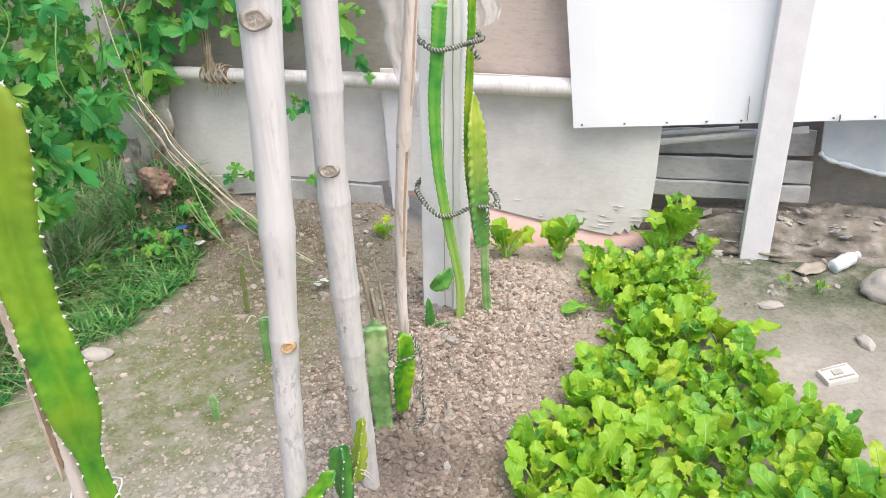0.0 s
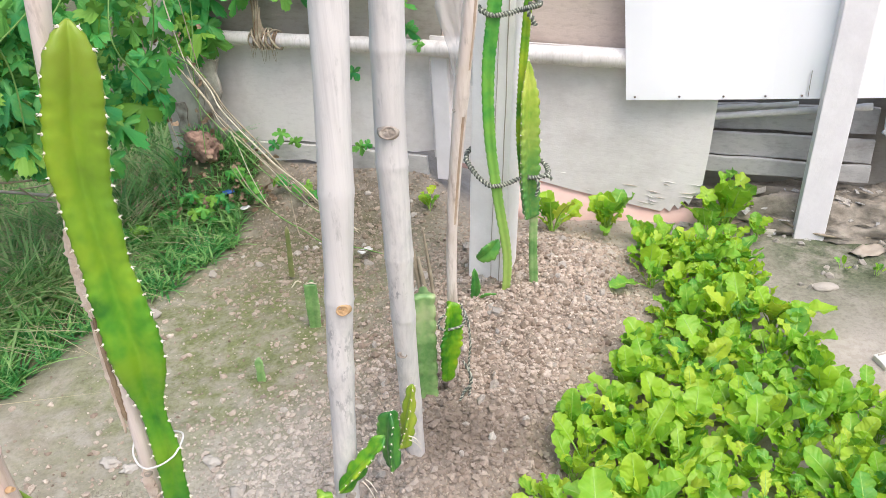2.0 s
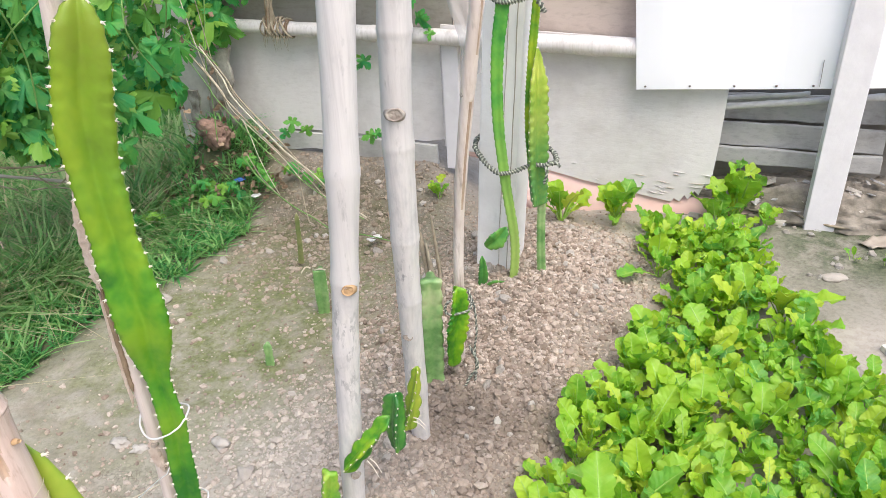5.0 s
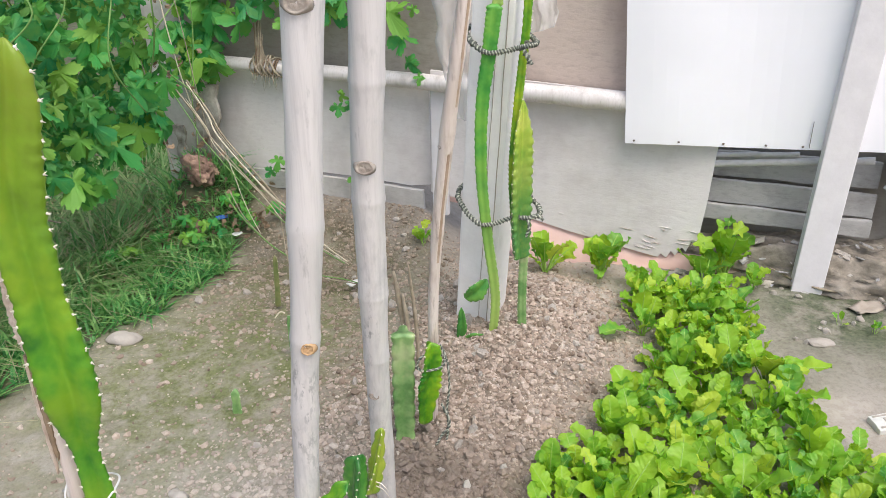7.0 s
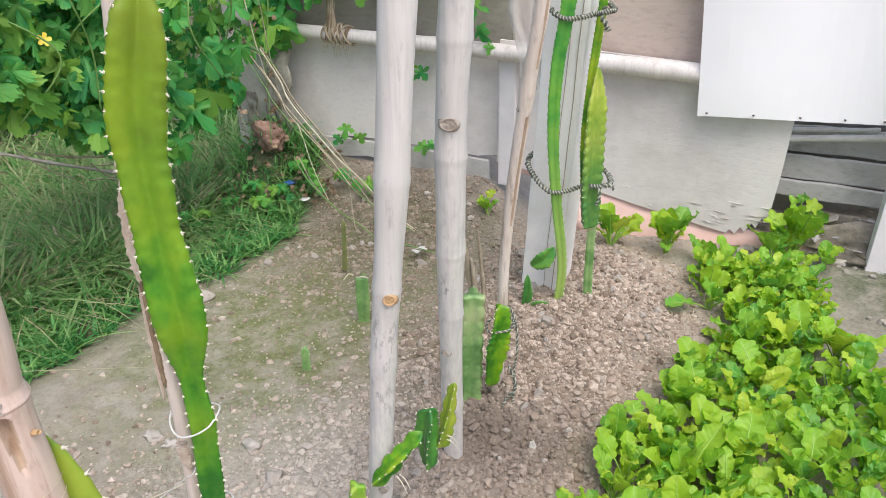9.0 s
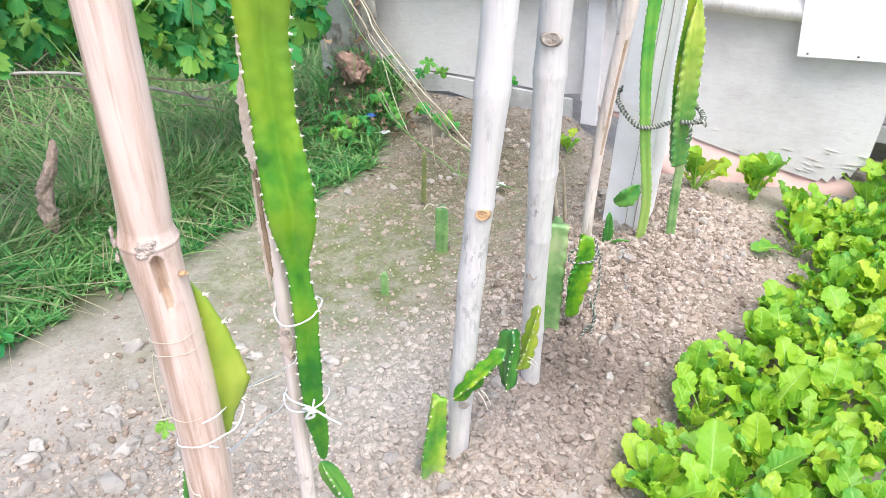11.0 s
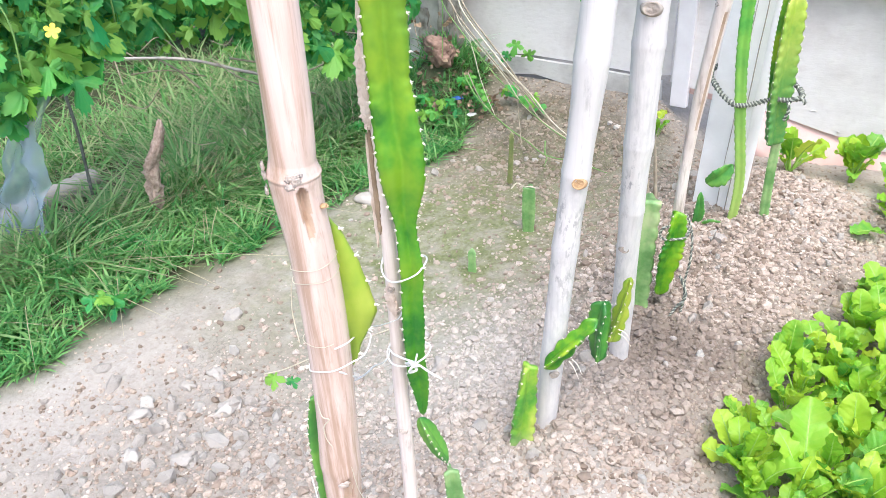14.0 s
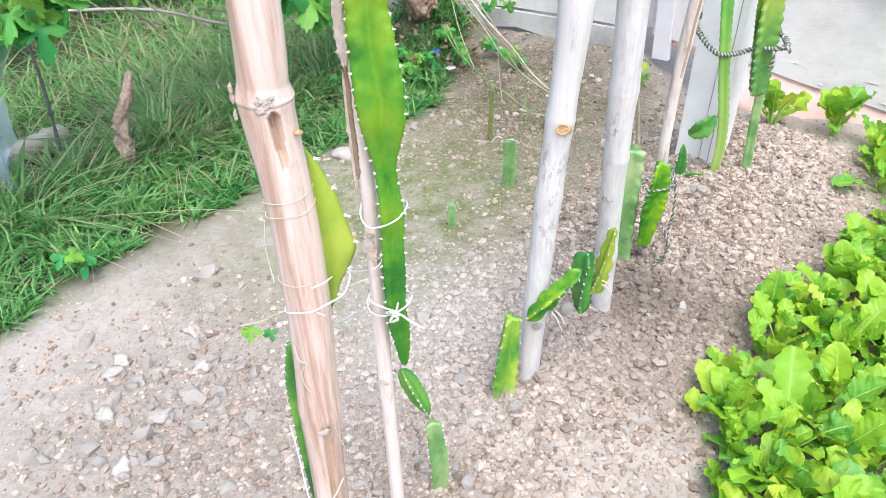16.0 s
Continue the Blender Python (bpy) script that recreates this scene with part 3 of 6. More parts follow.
def bamboo_rail():
    ob = thing("bamboo_rail", FENCE @ Vector((-0.3, -0.05, 0.67)), "pale bamboo rail tied across the fence boards", "rail")
    bm = bamboo_culm(bmesh.new(), [FENCE @ Vector((-1.12, -0.05, 0.685)), FENCE @ Vector((0.62, -0.05, 0.648))], [(0, 0.026), (0.5, 0.030), (1, 0.034)], [0.14, 0.38, 0.62, 0.87])
    part("culm", bm, RAIL_BAMBOO, ob)
    d = FENCE.to_3x3() @ Vector((1, 0, 0))
    a = d.orthogonal().normalized()
    b = d.cross(a)
    for k in range(13):
        c = FENCE @ Vector((-0.93 + 0.0085 * k + 0.006 * math.sin(k * 5.1), -0.05, 0.682))
        bm = tube(bmesh.new(), [c + (a * math.cos(t) + b * math.sin(t)) * (0.031 + 0.004 * (k % 3)) + d * (0.012 + 0.004 * (k % 4)) * math.sin(t + k * 2.1) for t in np.linspace(0, 6.3, 9)], 0.0032 + 0.0008 * (k % 3), 24, 6, 0.5)
        part("binding", bm, DEAD_LEAF if k % 3 == 0 else VINE, ob, "brown twisted vine binding")


bamboo_rail()


def tin_sheet():
    ob = thing("white_metal_sheet", FENCE @ Vector((1.2, -0.03, 0.53)), "overexposed white painted metal sheet nailed to the fence", "metal sheet")
    bm = bmesh.new()
    cols, rows = 60, 18
    grid = []
    for j in range(rows + 1):
        row = []
        for i in range(cols + 1):
            u = 0.547 + (3.1 - 0.547) * i / cols
            fwd = smooth(1.05, 0.6, u)
            lo = 0.499 + 0.019 * fwd + (u - 0.547) * 0.063
            z = lo + (1.35 - lo) * j / rows
            uu = u - 0.068 * (z - 0.5) * (1 - i / cols)
            row.append(bm.verts.new((uu, -0.030 - 0.058 * fwd + 0.004 * fbm(u * 3, z * 3), z)))
        grid.append(row)
    for j in range(rows):
        for i in range(cols):
            bm.faces.new((grid[j][i], grid[j][i + 1], grid[j + 1][i + 1], grid[j + 1][i]))
    ext = bmesh.ops.extrude_face_region(bm, geom=bm.faces[:])
    bmesh.ops.translate(bm, verts=[v for v in ext["geom"] if isinstance(v, bmesh.types.BMVert)], vec=(0, 0.004, 0))
    bmesh.ops.recalc_face_normals(bm, faces=bm.faces[:])
    part("sheet", bm, TIN, ob, m=FENCE, smooth=False)
    for u in (0.575, 0.72, 0.86, 0.99, 1.10, 1.24, 1.38, 1.50, 1.66, 1.84, 2.0):
        fwd = smooth(1.05, 0.6, u)
        z = 0.510 + 0.019 * fwd + (u - 0.547) * 0.063
        part("nail", knob(FENCE @ Vector((u, -0.034 - 0.058 * fwd, z)), FENCE.to_3x3() @ Vector((0, -1, 0)), 0.0032, 0.003), RUST, ob, "rusty nail head")
    for u, z0, z1, w in ((1.118, 0.545, 0.63, 0.0007), (1.398, 0.552, 0.575, 0.002)):
        part("crease", slab(u - w, u + w, -0.040, -0.034, z0, z1, 0), RUST, ob, "thin rusty crease", smooth=False, m=FENCE)


tin_sheet()


def wooden_post():
    bm = slab(-0.048, 0.050, -0.025, 0.025, -0.1, 2.1, 0.004)
    for v in bm.verts:
        v.co.x += 0.033 * v.co.z
    bm.transform(Matrix.Translation((1.11, 2.54, 0.06)) @ Matrix.Rotation(radians(-12), 4, "Z"))
    ob = part("wooden_post", bm, POSTWOOD, smooth=False)
    tagged(ob, "pale upright wooden post before the white metal sheet", "post")


wooden_post()


def concrete_post():
    bm = slab(-0.06, 0.06, -0.06, 0.06, -0.15, 1.9, 0.006)
    bmesh.ops.subdivide_edges(bm, edges=[e for e in bm.edges if abs(e.verts[0].co.z - e.verts[1].co.z) > 1], cuts=40)
    for v in bm.verts:
        v.co.x += 0.002 * noise.noise(v.co * 9)
        v.co.x += 0.055 * v.co.z
    bm.transform(Matrix.Translation((0.002, 2.26, 0.06)) @ Matrix.Rotation(radians(-21), 4, "Z"))
    ob = part("concrete_post", bm, CONCRETE, smooth=False)
    tagged(ob, "pale square concrete post carrying dragon fruit stems", "post")
    for x, w in ((0.014, 0.0006), (0.041, 0.0010)):
        bm = slab(x - w, x + w, -0.0625, -0.058, -0.1, 1.9, 0)
        bmesh.ops.subdivide_edges(bm, edges=[e for e in bm.edges if abs(e.verts[0].co.z - e.verts[1].co.z) > 1], cuts=60)
        for v in bm.verts:
            v.co.x += 0.055 * v.co.z + 0.0025 * noise.noise(Vector((v.co.z * 7, x * 50, 0)))
        bm.transform(Matrix.Translation((0.002, 2.26, 0.06)) @ Matrix.Rotation(radians(-21), 4, "Z"))
        part("casting_seam", bm, HEART, ob, "thin brown seam down the face", smooth=False)


concrete_post()


# ---- bamboo stakes ----
def stake(label, points, radius, nodes, material, knobs=(), slots=(), seg=26, step=0.008):
    base = Vector(points[0])
    ob = thing("bamboo_stake", base, label, "bamboo stake", "bamboo stakes in the bed")
    culm = part("culm", bamboo_culm(bmesh.new(), points, radius, nodes, seg, slots, 0.03, step), [material, SLOT], ob)
    for at, nrm, r, h, mat in knobs:
        part("branch_knot", knob(Vector(at), Vector(nrm), r, h), mat, culm)
    return ob


stake("thick weathered grey bamboo stake with a sawn orange knot", [(-0.327, 1.22, -0.02), (-0.29, 1.205, 0.5), (-0.262, 1.205, 0.8), (-0.222, 1.205, 1.3), (-0.19, 1.205, 1.7)],
      [(0, 0.022), (0.26, 0.0225), (0.45, 0.0238), (0.53, 0.0265), (0.62, 0.0270), (0.71, 0.0305), (1, 0.032)], [0.128, 0.265, 0.394, 0.537, 0.71, 0.87], GREY_BAMBOO,
      [((-0.266, 1.184, 0.662), (0.05, -1, 0.25), 0.011, 0.008, KNOT), ((-0.232, 1.177, 1.19), (0.05, -1, 0.0), 0.0175, 0.008, HEART), ((-0.300, 1.190, 0.24), (0.1, -1, 0.1), 0.008, 0.005, HEART)])
stake("weathered grey bamboo stake standing beside the thicker one", [(-0.200, 1.475, -0.02), (-0.193, 1.40, 0.43), (-0.187, 1.37, 0.66), (-0.18, 1.35, 0.92), (-0.163, 1.335, 1.2), (-0.14, 1.33, 1.7)],
      [(0, 0.021), (0.25, 0.023), (0.42, 0.026), (0.7, 0.0275), (1, 0.030)], [0.12, 0.262, 0.40, 0.548, 0.705, 0.86], GREY_BAMBOO,
      [((-0.181, 1.326, 0.915), (0.05, -1, 0.15), 0.0145, 0.008, HEART), ((-0.198, 1.382, 0.428), (0.1, -1, 0.1), 0.009, 0.005, HEART)])
stake("slim brownish bamboo stake close to the concrete post", [(-0.113, 1.725, 0.02), (-0.1005, 1.69, 0.5), (-0.066, 1.635, 0.85), (-0.032, 1.60, 1.1), (0.03, 1.56, 1.6)],
      [(0, 0.011), (0.3, 0.0125), (0.55, 0.0155), (0.7, 0.0135), (1, 0.0125)], [0.17, 0.345, 0.53, 0.70, 0.86], THIN_BAMBOO,
      [((-0.072, 1.63, 0.85), (-1, -0.3, 0.3), 0.006, 0.008, HEART)], slots=((0.24, 0.50, 0.55, 0.16, 0.45), (0.55, 0.80, 0.75, 0.14, 0.4)), seg=40)
near_stake = stake("thick tan bamboo stake with peeling skin and a hollow split", [(-0.395, 0.50, -0.02), (-0.389, 0.488, 0.30), (-0.3785, 0.48, 0.62), (-0.3675, 0.478, 0.82), (-0.3685, 0.478, 0.93), (-0.3725, 0.477, 0.995), (-0.3675, 0.476, 1.06), (-0.362, 0.475, 1.30), (-0.350, 0.475, 1.7)],
      [(0, 0.0165), (0.25, 0.0165), (0.30, 0.0178), (0.55, 0.0182), (0.60, 0.0188), (0.635, 0.0186), (0.67, 0.0172), (1, 0.0165)], [0.125, 0.294, 0.636, 0.90], TAN_BAMBOO,
      [((-0.3505, 0.475, 0.975), (1, -0.1, 0.3), 0.0020, 0.003, KNOT)],
      slots=((0.515, 0.626, 0.72, 0.23, 0.62), (0.20, 0.289, 0.74, 0.26, 0.5)), seg=90, step=0.003)
for k, (a, z, r) in enumerate(((-0.85, 1.002, 0.005), (0.62, 1.000, 0.004), (0.50, 1.003, 0.005), (0.35, 0.997, 0.004), (0.72, 1.005, 0.003), (-0.95, 0.989, 0.005), (-1.0, 1.008, 0.005), (0.55, 0.690, 0.004), (0.72, 0.692, 0.003))):
    bm = bmesh.new()
    bmesh.ops.create_icosphere(bm, subdivisions=3, radius=1)
    for v in bm.verts:
        v.co *= 1 + 0.5 * noise.noise(v.co * 1.8 + Vector((k, 0, 0))) + 0.3 * noise.noise(v.co * 5)
    bm.transform(Matrix.Translation((-0.3735 + (0.0205 if z > 0.8 else 0.019) * math.sin(a) - (0 if z > 0.8 else 0.0015), 0.477 - (0.0205 if z > 0.8 else 0.019) * math.cos(a), z)) @ Matrix.Rotation(a, 4, "Z") @ Matrix.Diagonal((r, 0.0014, r * 0.7, 1)))
    part("scar", bm, PALE_KNOT, near_stake, "crusty whitish scar on the joint")
stake("thin pale bamboo stick supporting a tied cactus stem", [(-0.473, 0.835, -0.02), (-0.469, 0.835, 0.30), (-0.467, 0.835, 0.48), (-0.463, 0.835, 0.68), (-0.4655, 0.835, 0.88), (-0.460, 0.835, 1.02), (-0.443, 0.835, 1.18), (-0.428, 0.835, 1.27), (-0.402, 0.835, 1.42)],
      [(0, 0.012), (0.35, 0.0105), (0.5, 0.0098), (0.65, 0.0085), (0.78, 0.0105), (0.87, 0.0135), (1, 0.014)], [0.26, 0.455, 0.70], THIN_BAMBOO,
      [((-0.4625, 0.8255, 0.655), (0.1, -1, 0.2), 0.0045, 0.004, HEART), ((-0.4725, 0.830, 0.94), (-1, -0.5, 0.3), 0.0045, 0.006, HEART), ((-0.4665, 0.825, 0.392), (0.2, -1, 0.4), 0.006, 0.003, PALE_KNOT)], seg=18)


# ---- dragon fruit stems ----
def cactus(label, points, width, material, facing=0.0, twist=0.0, wings=3, pitch=0.042, spiny=True, seed=1, core=0.30, tips=True, thin=5.0, wave=0.17, spots=None, wool=0.0013):
    """A three-winged climbing cactus stem. width: rows of (s, half width). facing: turn of the first wing, in degrees from its right-hand side."""
    length = sum((Vector(b) - Vector(a)).length for a, b in zip(points, points[1:]))
    n = max(12, int(length / 0.006))
    pts, tang = along(points, n)
    fr = frames(tang)
    seg = 36
    rings, areoles = [], []
    rnd = random.Random(seed)
    for k, (p, (u, v)) in enumerate(zip(pts, fr)):
        s = k / n
        R = lerp_list(width, s)
        if tips:
            R *= min(1.0, (min(s, 1 - s) * length / 0.012 + 0.06)) ** 0.5
        ph = (s * length / pitch) % 1.0
        scal = 1 - wave * abs(2 * ph - 1) ** 2.0
        a0 = radians(facing + twist * s)
        ring = []
        for j in range(seg):
            a = 2 * math.pi * j / seg
            c = abs(math.cos((a) * wings / 2))
            w = core + (1 - core) * c**thin
            sway = 1 + 0.05 * noise.noise(Vector((s * length * 18, math.floor(a * wings / 6.283 + 0.5) % wings * 3.1, seed)))
            rr = R * w * (scal if c > 0.8 else 1) * sway
            d = u * math.sin(a + a0) - v * math.cos(a + a0)
            ring.append(p + d * rr)
        rings.append(ring)
        gap = spots or pitch
        if k and int(s * length / gap + 0.5) != int((k - 1) / n * length / gap + 0.5):
            for w in range(wings):
                a = 2 * math.pi * w / wings
                d = u * math.sin(a + a0) - v * math.cos(a + a0)
                areoles.append((p + d * R * 0.97 * scal, d))
    ob = thing("dragon_fruit_stem", points[0], label, "cactus", "dragon fruit stems")
    bm = bmesh.new()
    loft(bm, rings)
    stem = part("stem", bm, material, ob)
    if spiny and areoles:
        bm = bmesh.new()
        for p, d in areoles:
            bmesh.ops.create_icosphere(bm, subdivisions=1, radius=wool, matrix=Matrix.Translation(p))
            for _ in range(3):
                e = (d + Vector((rnd.uniform(-1, 1), rnd.uniform(-1, 1), rnd.uniform(-1, 1))) * 0.7).normalized()
                q = e.to_track_quat("Z", "Y").to_matrix().to_4x4()
                bmesh.ops.create_cone(bm, segments=4, radius1=0.0010, radius2=0.0002, depth=0.0045, matrix=Matrix.Translation(p + e * 0.002) @ q)
        tagged(part("spine_fringe", bm, SPINE, stem, "pale spine clusters along the ribs"), kind="stuff")
    return ob


SHEATH = plain("papery_sheath", (0.54, 0.40, 0.31), (0.74, 0.62, 0.53), 50, 0.85, 0.8)

# stems on the near sticks
cactus("tall wavy lime-green dragon fruit stem tied to a thin stick", [(-0.4315, 0.825, 0.434), (-0.4315, 0.824, 0.486), (-0.435, 0.823, 0.537), (-0.4335, 0.822, 0.589), (-0.432, 0.822, 0.641), (-0.4288, 0.822, 0.693), (-0.431, 0.822, 0.744), (-0.432, 0.822, 0.796), (-0.4293, 0.82, 0.848), (-0.4335, 0.82, 0.90), (-0.436, 0.82, 0.951), (-0.4355, 0.818, 1.003), (-0.4345, 0.818, 1.055), (-0.428, 0.818, 1.107), (-0.416, 0.818, 1.158), (-0.405, 0.818, 1.21)],
       [(0, 0.006), (0.05, 0.012), (0.10, 0.017), (0.16, 0.0162), (0.22, 0.0185), (0.29, 0.0172), (0.34, 0.0188), (0.40, 0.0158), (0.43, 0.0165), (0.46, 0.023), (0.50, 0.031), (0.55, 0.0345), (0.60, 0.0325), (0.64, 0.031), (0.675, 0.0275), (0.73, 0.0305), (0.78, 0.0300), (0.82, 0.0335), (0.88, 0.0340), (0.93, 0.0315), (0.965, 0.026), (1, 0.010)], CACTUS_TALL, -68, 8, seed=3, core=0.36, thin=2.6, pitch=0.0195, wave=0.09, wool=0.0020)
cactus("small green joint of dragon fruit stem hanging below", [(-0.4485, 0.850, 0.400), (-0.431, 0.858, 0.346), (-0.413, 0.865, 0.297)], [(0, 0.009), (0.3, 0.0175), (0.7, 0.017), (1, 0.008)], CACTUS_DARK, -60, 0, seed=5, pitch=0.014, wave=0.12)
cactus("pale cut dragon fruit joint rooted in the soil", [(-0.421, 0.905, 0.03), (-0.416, 0.902, 0.14), (-0.422, 0.90, 0.243)], [(0, 0.014), (0.5, 0.020), (1, 0.016)], CACTUS_PALE, 60, 0, seed=6, pitch=0.018, tips=False, wave=0.1)
cactus("lime dragon fruit joint bound to the tan bamboo", [(-0.3545, 0.492, 0.810), (-0.356, 0.492, 0.86), (-0.358, 0.492, 0.908), (-0.359, 0.492, 0.958)], [(0, 0.004), (0.14, 0.010), (0.36, 0.029), (0.5, 0.027), (0.7, 0.021), (0.88, 0.011), (1, 0.003)], CACTUS_YELLOW, 195, 0, seed=8, pitch=0.024, core=0.22, wave=0.05, wool=0.0017)
cactus("dark green dragon fruit stem behind the tan bamboo", [(-0.408, 0.515, 0.40), (-0.410, 0.513, 0.53), (-0.412, 0.512, 0.62), (-0.413, 0.512, 0.69), (-0.408, 0.510, 0.748)], [(0, 0.013), (0.5, 0.015), (0.85, 0.014), (1, 0.009)], CACTUS_DARK, -62, 6, seed=9, pitch=0.016, wave=0.1, tips=False)

# stem zigzagging between the two grey stakes
cactus("green dragon fruit cutting with a whitish rotten base", [(-0.362, 1.147, 0.03), (-0.354, 1.15, 0.16), (-0.341, 1.15, 0.285)], [(0, 0.027), (0.5, 0.030), (1, 0.018)], CACTUS_CUT, 55, 20, seed=11, pitch=0.026, tips=False, core=0.35, thin=3)
cactus("small slanting dragon fruit shoot with yellow edges", [(-0.314, 1.165, 0.272), (-0.266, 1.175, 0.332), (-0.222, 1.19, 0.386)], [(0, 0.016), (0.4, 0.023), (0.7, 0.017), (1, 0.018)], CACTUS, 60, 60, seed=12, pitch=0.036, wave=0.3, spots=0.018)
cactus("dark green dragon fruit joint between the grey stakes", [(-0.226, 1.28, 0.215), (-0.228, 1.28, 0.295), (-0.222, 1.28, 0.365)], [(0, 0.017), (0.5, 0.029), (1, 0.024)], CACTUS_DARK, 85, 30, seed=13, pitch=0.02)
cactus("yellowing dragon fruit shoot with pale rootlets", [(-0.205, 1.30, 0.255), (-0.192, 1.30, 0.32), (-0.176, 1.30, 0.415)], [(0, 0.016), (0.5, 0.021), (1, 0.010)], CACTUS_YELLOW, 60, 50, seed=14, pitch=0.034, wave=0.3, spots=0.018)

# cuttings round the slim stake
cactus("thick pale green dragon fruit cutting with a cut top", [(-0.176, 1.66, 0.09), (-0.174, 1.655, 0.25), (-0.170, 1.65, 0.408)], [(0, 0.026), (0.4, 0.031), (1, 0.031)], CACTUS_PALE, -85, 0, seed=15, core=0.45, thin=3, tips=False)
cactus("green dragon fruit cutting tied to the slim stake", [(-0.128, 1.645, 0.155), (-0.117, 1.64, 0.27), (-0.108, 1.64, 0.325), (-0.106, 1.64, 0.388)], [(0, 0.018), (0.35, 0.034), (0.8, 0.026), (1, 0.022)], CACTUS, -70, 10, seed=16, pitch=0.024)

# stems on the concrete post
cactus("long ribbed dragon fruit stem climbing the concrete post", [(0.040, 2.135, 0.10), (0.046, 2.125, 0.25), (0.022, 2.115, 0.44), (0.004, 2.115, 0.62), (0.004, 2.118, 0.80), (0.022, 2.12, 0.95), (0.034, 2.12, 1.06)],
       [(0, 0.015), (0.5, 0.0185), (1, 0.024)], CACTUS_POST, -90, 0, seed=21, pitch=0.020, core=0.5, thin=3)
cactus("ribbed dragon fruit stem rising past the post top", [(0.040, 2.125, 1.05), (0.05, 2.12, 1.25), (0.07, 2.12, 1.6)], [(0, 0.016), (1, 0.018)], CACTUS_POST, -90, 0, seed=22, pitch=0.022, core=0.5, thin=3)
cactus("yellow-green dragon fruit stem beside the post edge", [(0.106, 2.145, 0.38), (0.090, 2.14, 0.60), (0.098, 2.145, 0.80), (0.117, 2.15, 1.04), (0.135, 2.15, 1.5)], [(0, 0.012), (0.3, 0.015), (1, 0.012)], CACTUS, -100, 0, seed=23, pitch=0.018, core=0.5, thin=3)
cactus("broad yellow-green dragon fruit wing beside the post", [(0.112, 2.12, 0.365), (0.106, 2.12, 0.50), (0.106, 2.12, 0.66), (0.110, 2.125, 0.82)], [(0, 0.030), (0.4, 0.040), (0.8, 0.034), (1, 0.006)], CACTUS_WING, 185, -10, seed=24, pitch=0.026, core=0.25)
cactus("pale woody dragon fruit stem base in the mound", [(0.128, 2.15, 0.10), (0.124, 2.145, 0.25), (0.126, 2.14, 0.40)], [(0, 0.016), (1, 0.014)], CACTUS_PALE, 30, 0, seed=25, core=0.6, thin=2, pitch=0.02, tips=False)
cactus("dark green oval shoot at the post base", [(-0.042, 2.125, 0.235), (-0.008, 2.12, 0.263), (0.022, 2.12, 0.300)], [(0, 0.016), (0.5, 0.034), (1, 0.016)], CACTUS_DARK, -90, 0, seed=26, core=0.25, pitch=0.018)
cactus("thin dark green shoot standing at the post base", [(-0.058, 2.115, 0.10), (-0.050, 2.11, 0.15), (-0.052, 2.11, 0.212)], [(0, 0.012), (0.5, 0.019), (1, 0.008)], CACTUS_DARK, -90, 0, seed=27, core=0.25, pitch=0.018)
cactus("low dark green shoot lying at the post base", [(-0.045, 2.105, 0.105), (-0.015, 2.10, 0.12), (0.020, 2.10, 0.122)], [(0, 0.014), (0.5, 0.022), (1, 0.010)], CACTUS_DARK, -90, 0, seed=28, core=0.3, pitch=0.018)

# cuttings standing alone in the soil
cactus("short dragon fruit cutting standing in mossy soil", [(-0.561, 2.155, -0.02), (-0.559, 2.15, 0.07), (-0.558, 2.15, 0.158)], [(0, 0.020), (0.5, 0.025), (1, 0.023)], CACTUS_PALE, -90, 0, seed=31, core=0.45, thin=3, tips=False, wave=0.06)
cactus("tiny dragon fruit cutting in the open soil", [(-0.674, 1.89, -0.02), (-0.673, 1.89, 0.03), (-0.673, 1.89, 0.070)], [(0, 0.016), (1, 0.014)], CACTUS_PALE, -90, 0, seed=32, core=0.45, thin=3)
cactus("thin dried dragon fruit cutting near the grass", [(-0.700, 2.47, 0.0), (-0.692, 2.46, 0.10), (-0.686, 2.45, 0.21)], [(0, 0.013), (1, 0.009)], CACTUS_DRIED, -90, 0, seed=33, core=0.5, thin=3)
for k, (c, d) in enumerate((((-0.572, 2.14, 0.160), (-0.535, 2.13, 0.166)), ((-0.585, 2.15, 0.162), (-0.615, 2.14, 0.150)))):
    bm = tube(bmesh.new(), [c, ((c[0] + d[0]) / 2, c[1], c[2] + 0.004), d], 0.0022, 14, 5, 0.5)
    tagged(part("dry_fibre", bm, STRAW_STEM), "dry pale fibre on a cut cactus stem", "fibre", "dry fibres")


# ---- ties ----
def string_tie(label, points, r=0.0022, material=STRING, n=60):
    bm = tube(bmesh.new(), points, r, n, 6, 0.2)
    ob = part("string_tie", bm, material)
    return tagged(ob, label, "string", "string ties")


def ring(c, rx, ry, tilt=0.0, wob=0.004, start=0.0, turns=1.0, seed=0):
    return [(c[0] + rx * math.cos(a), c[1] + ry * math.sin(a), c[2] + tilt * math.cos(a) + wob * math.sin(3 * a + seed)) for a in np.linspace(start, start + turns * 2 * math.pi, 18)]


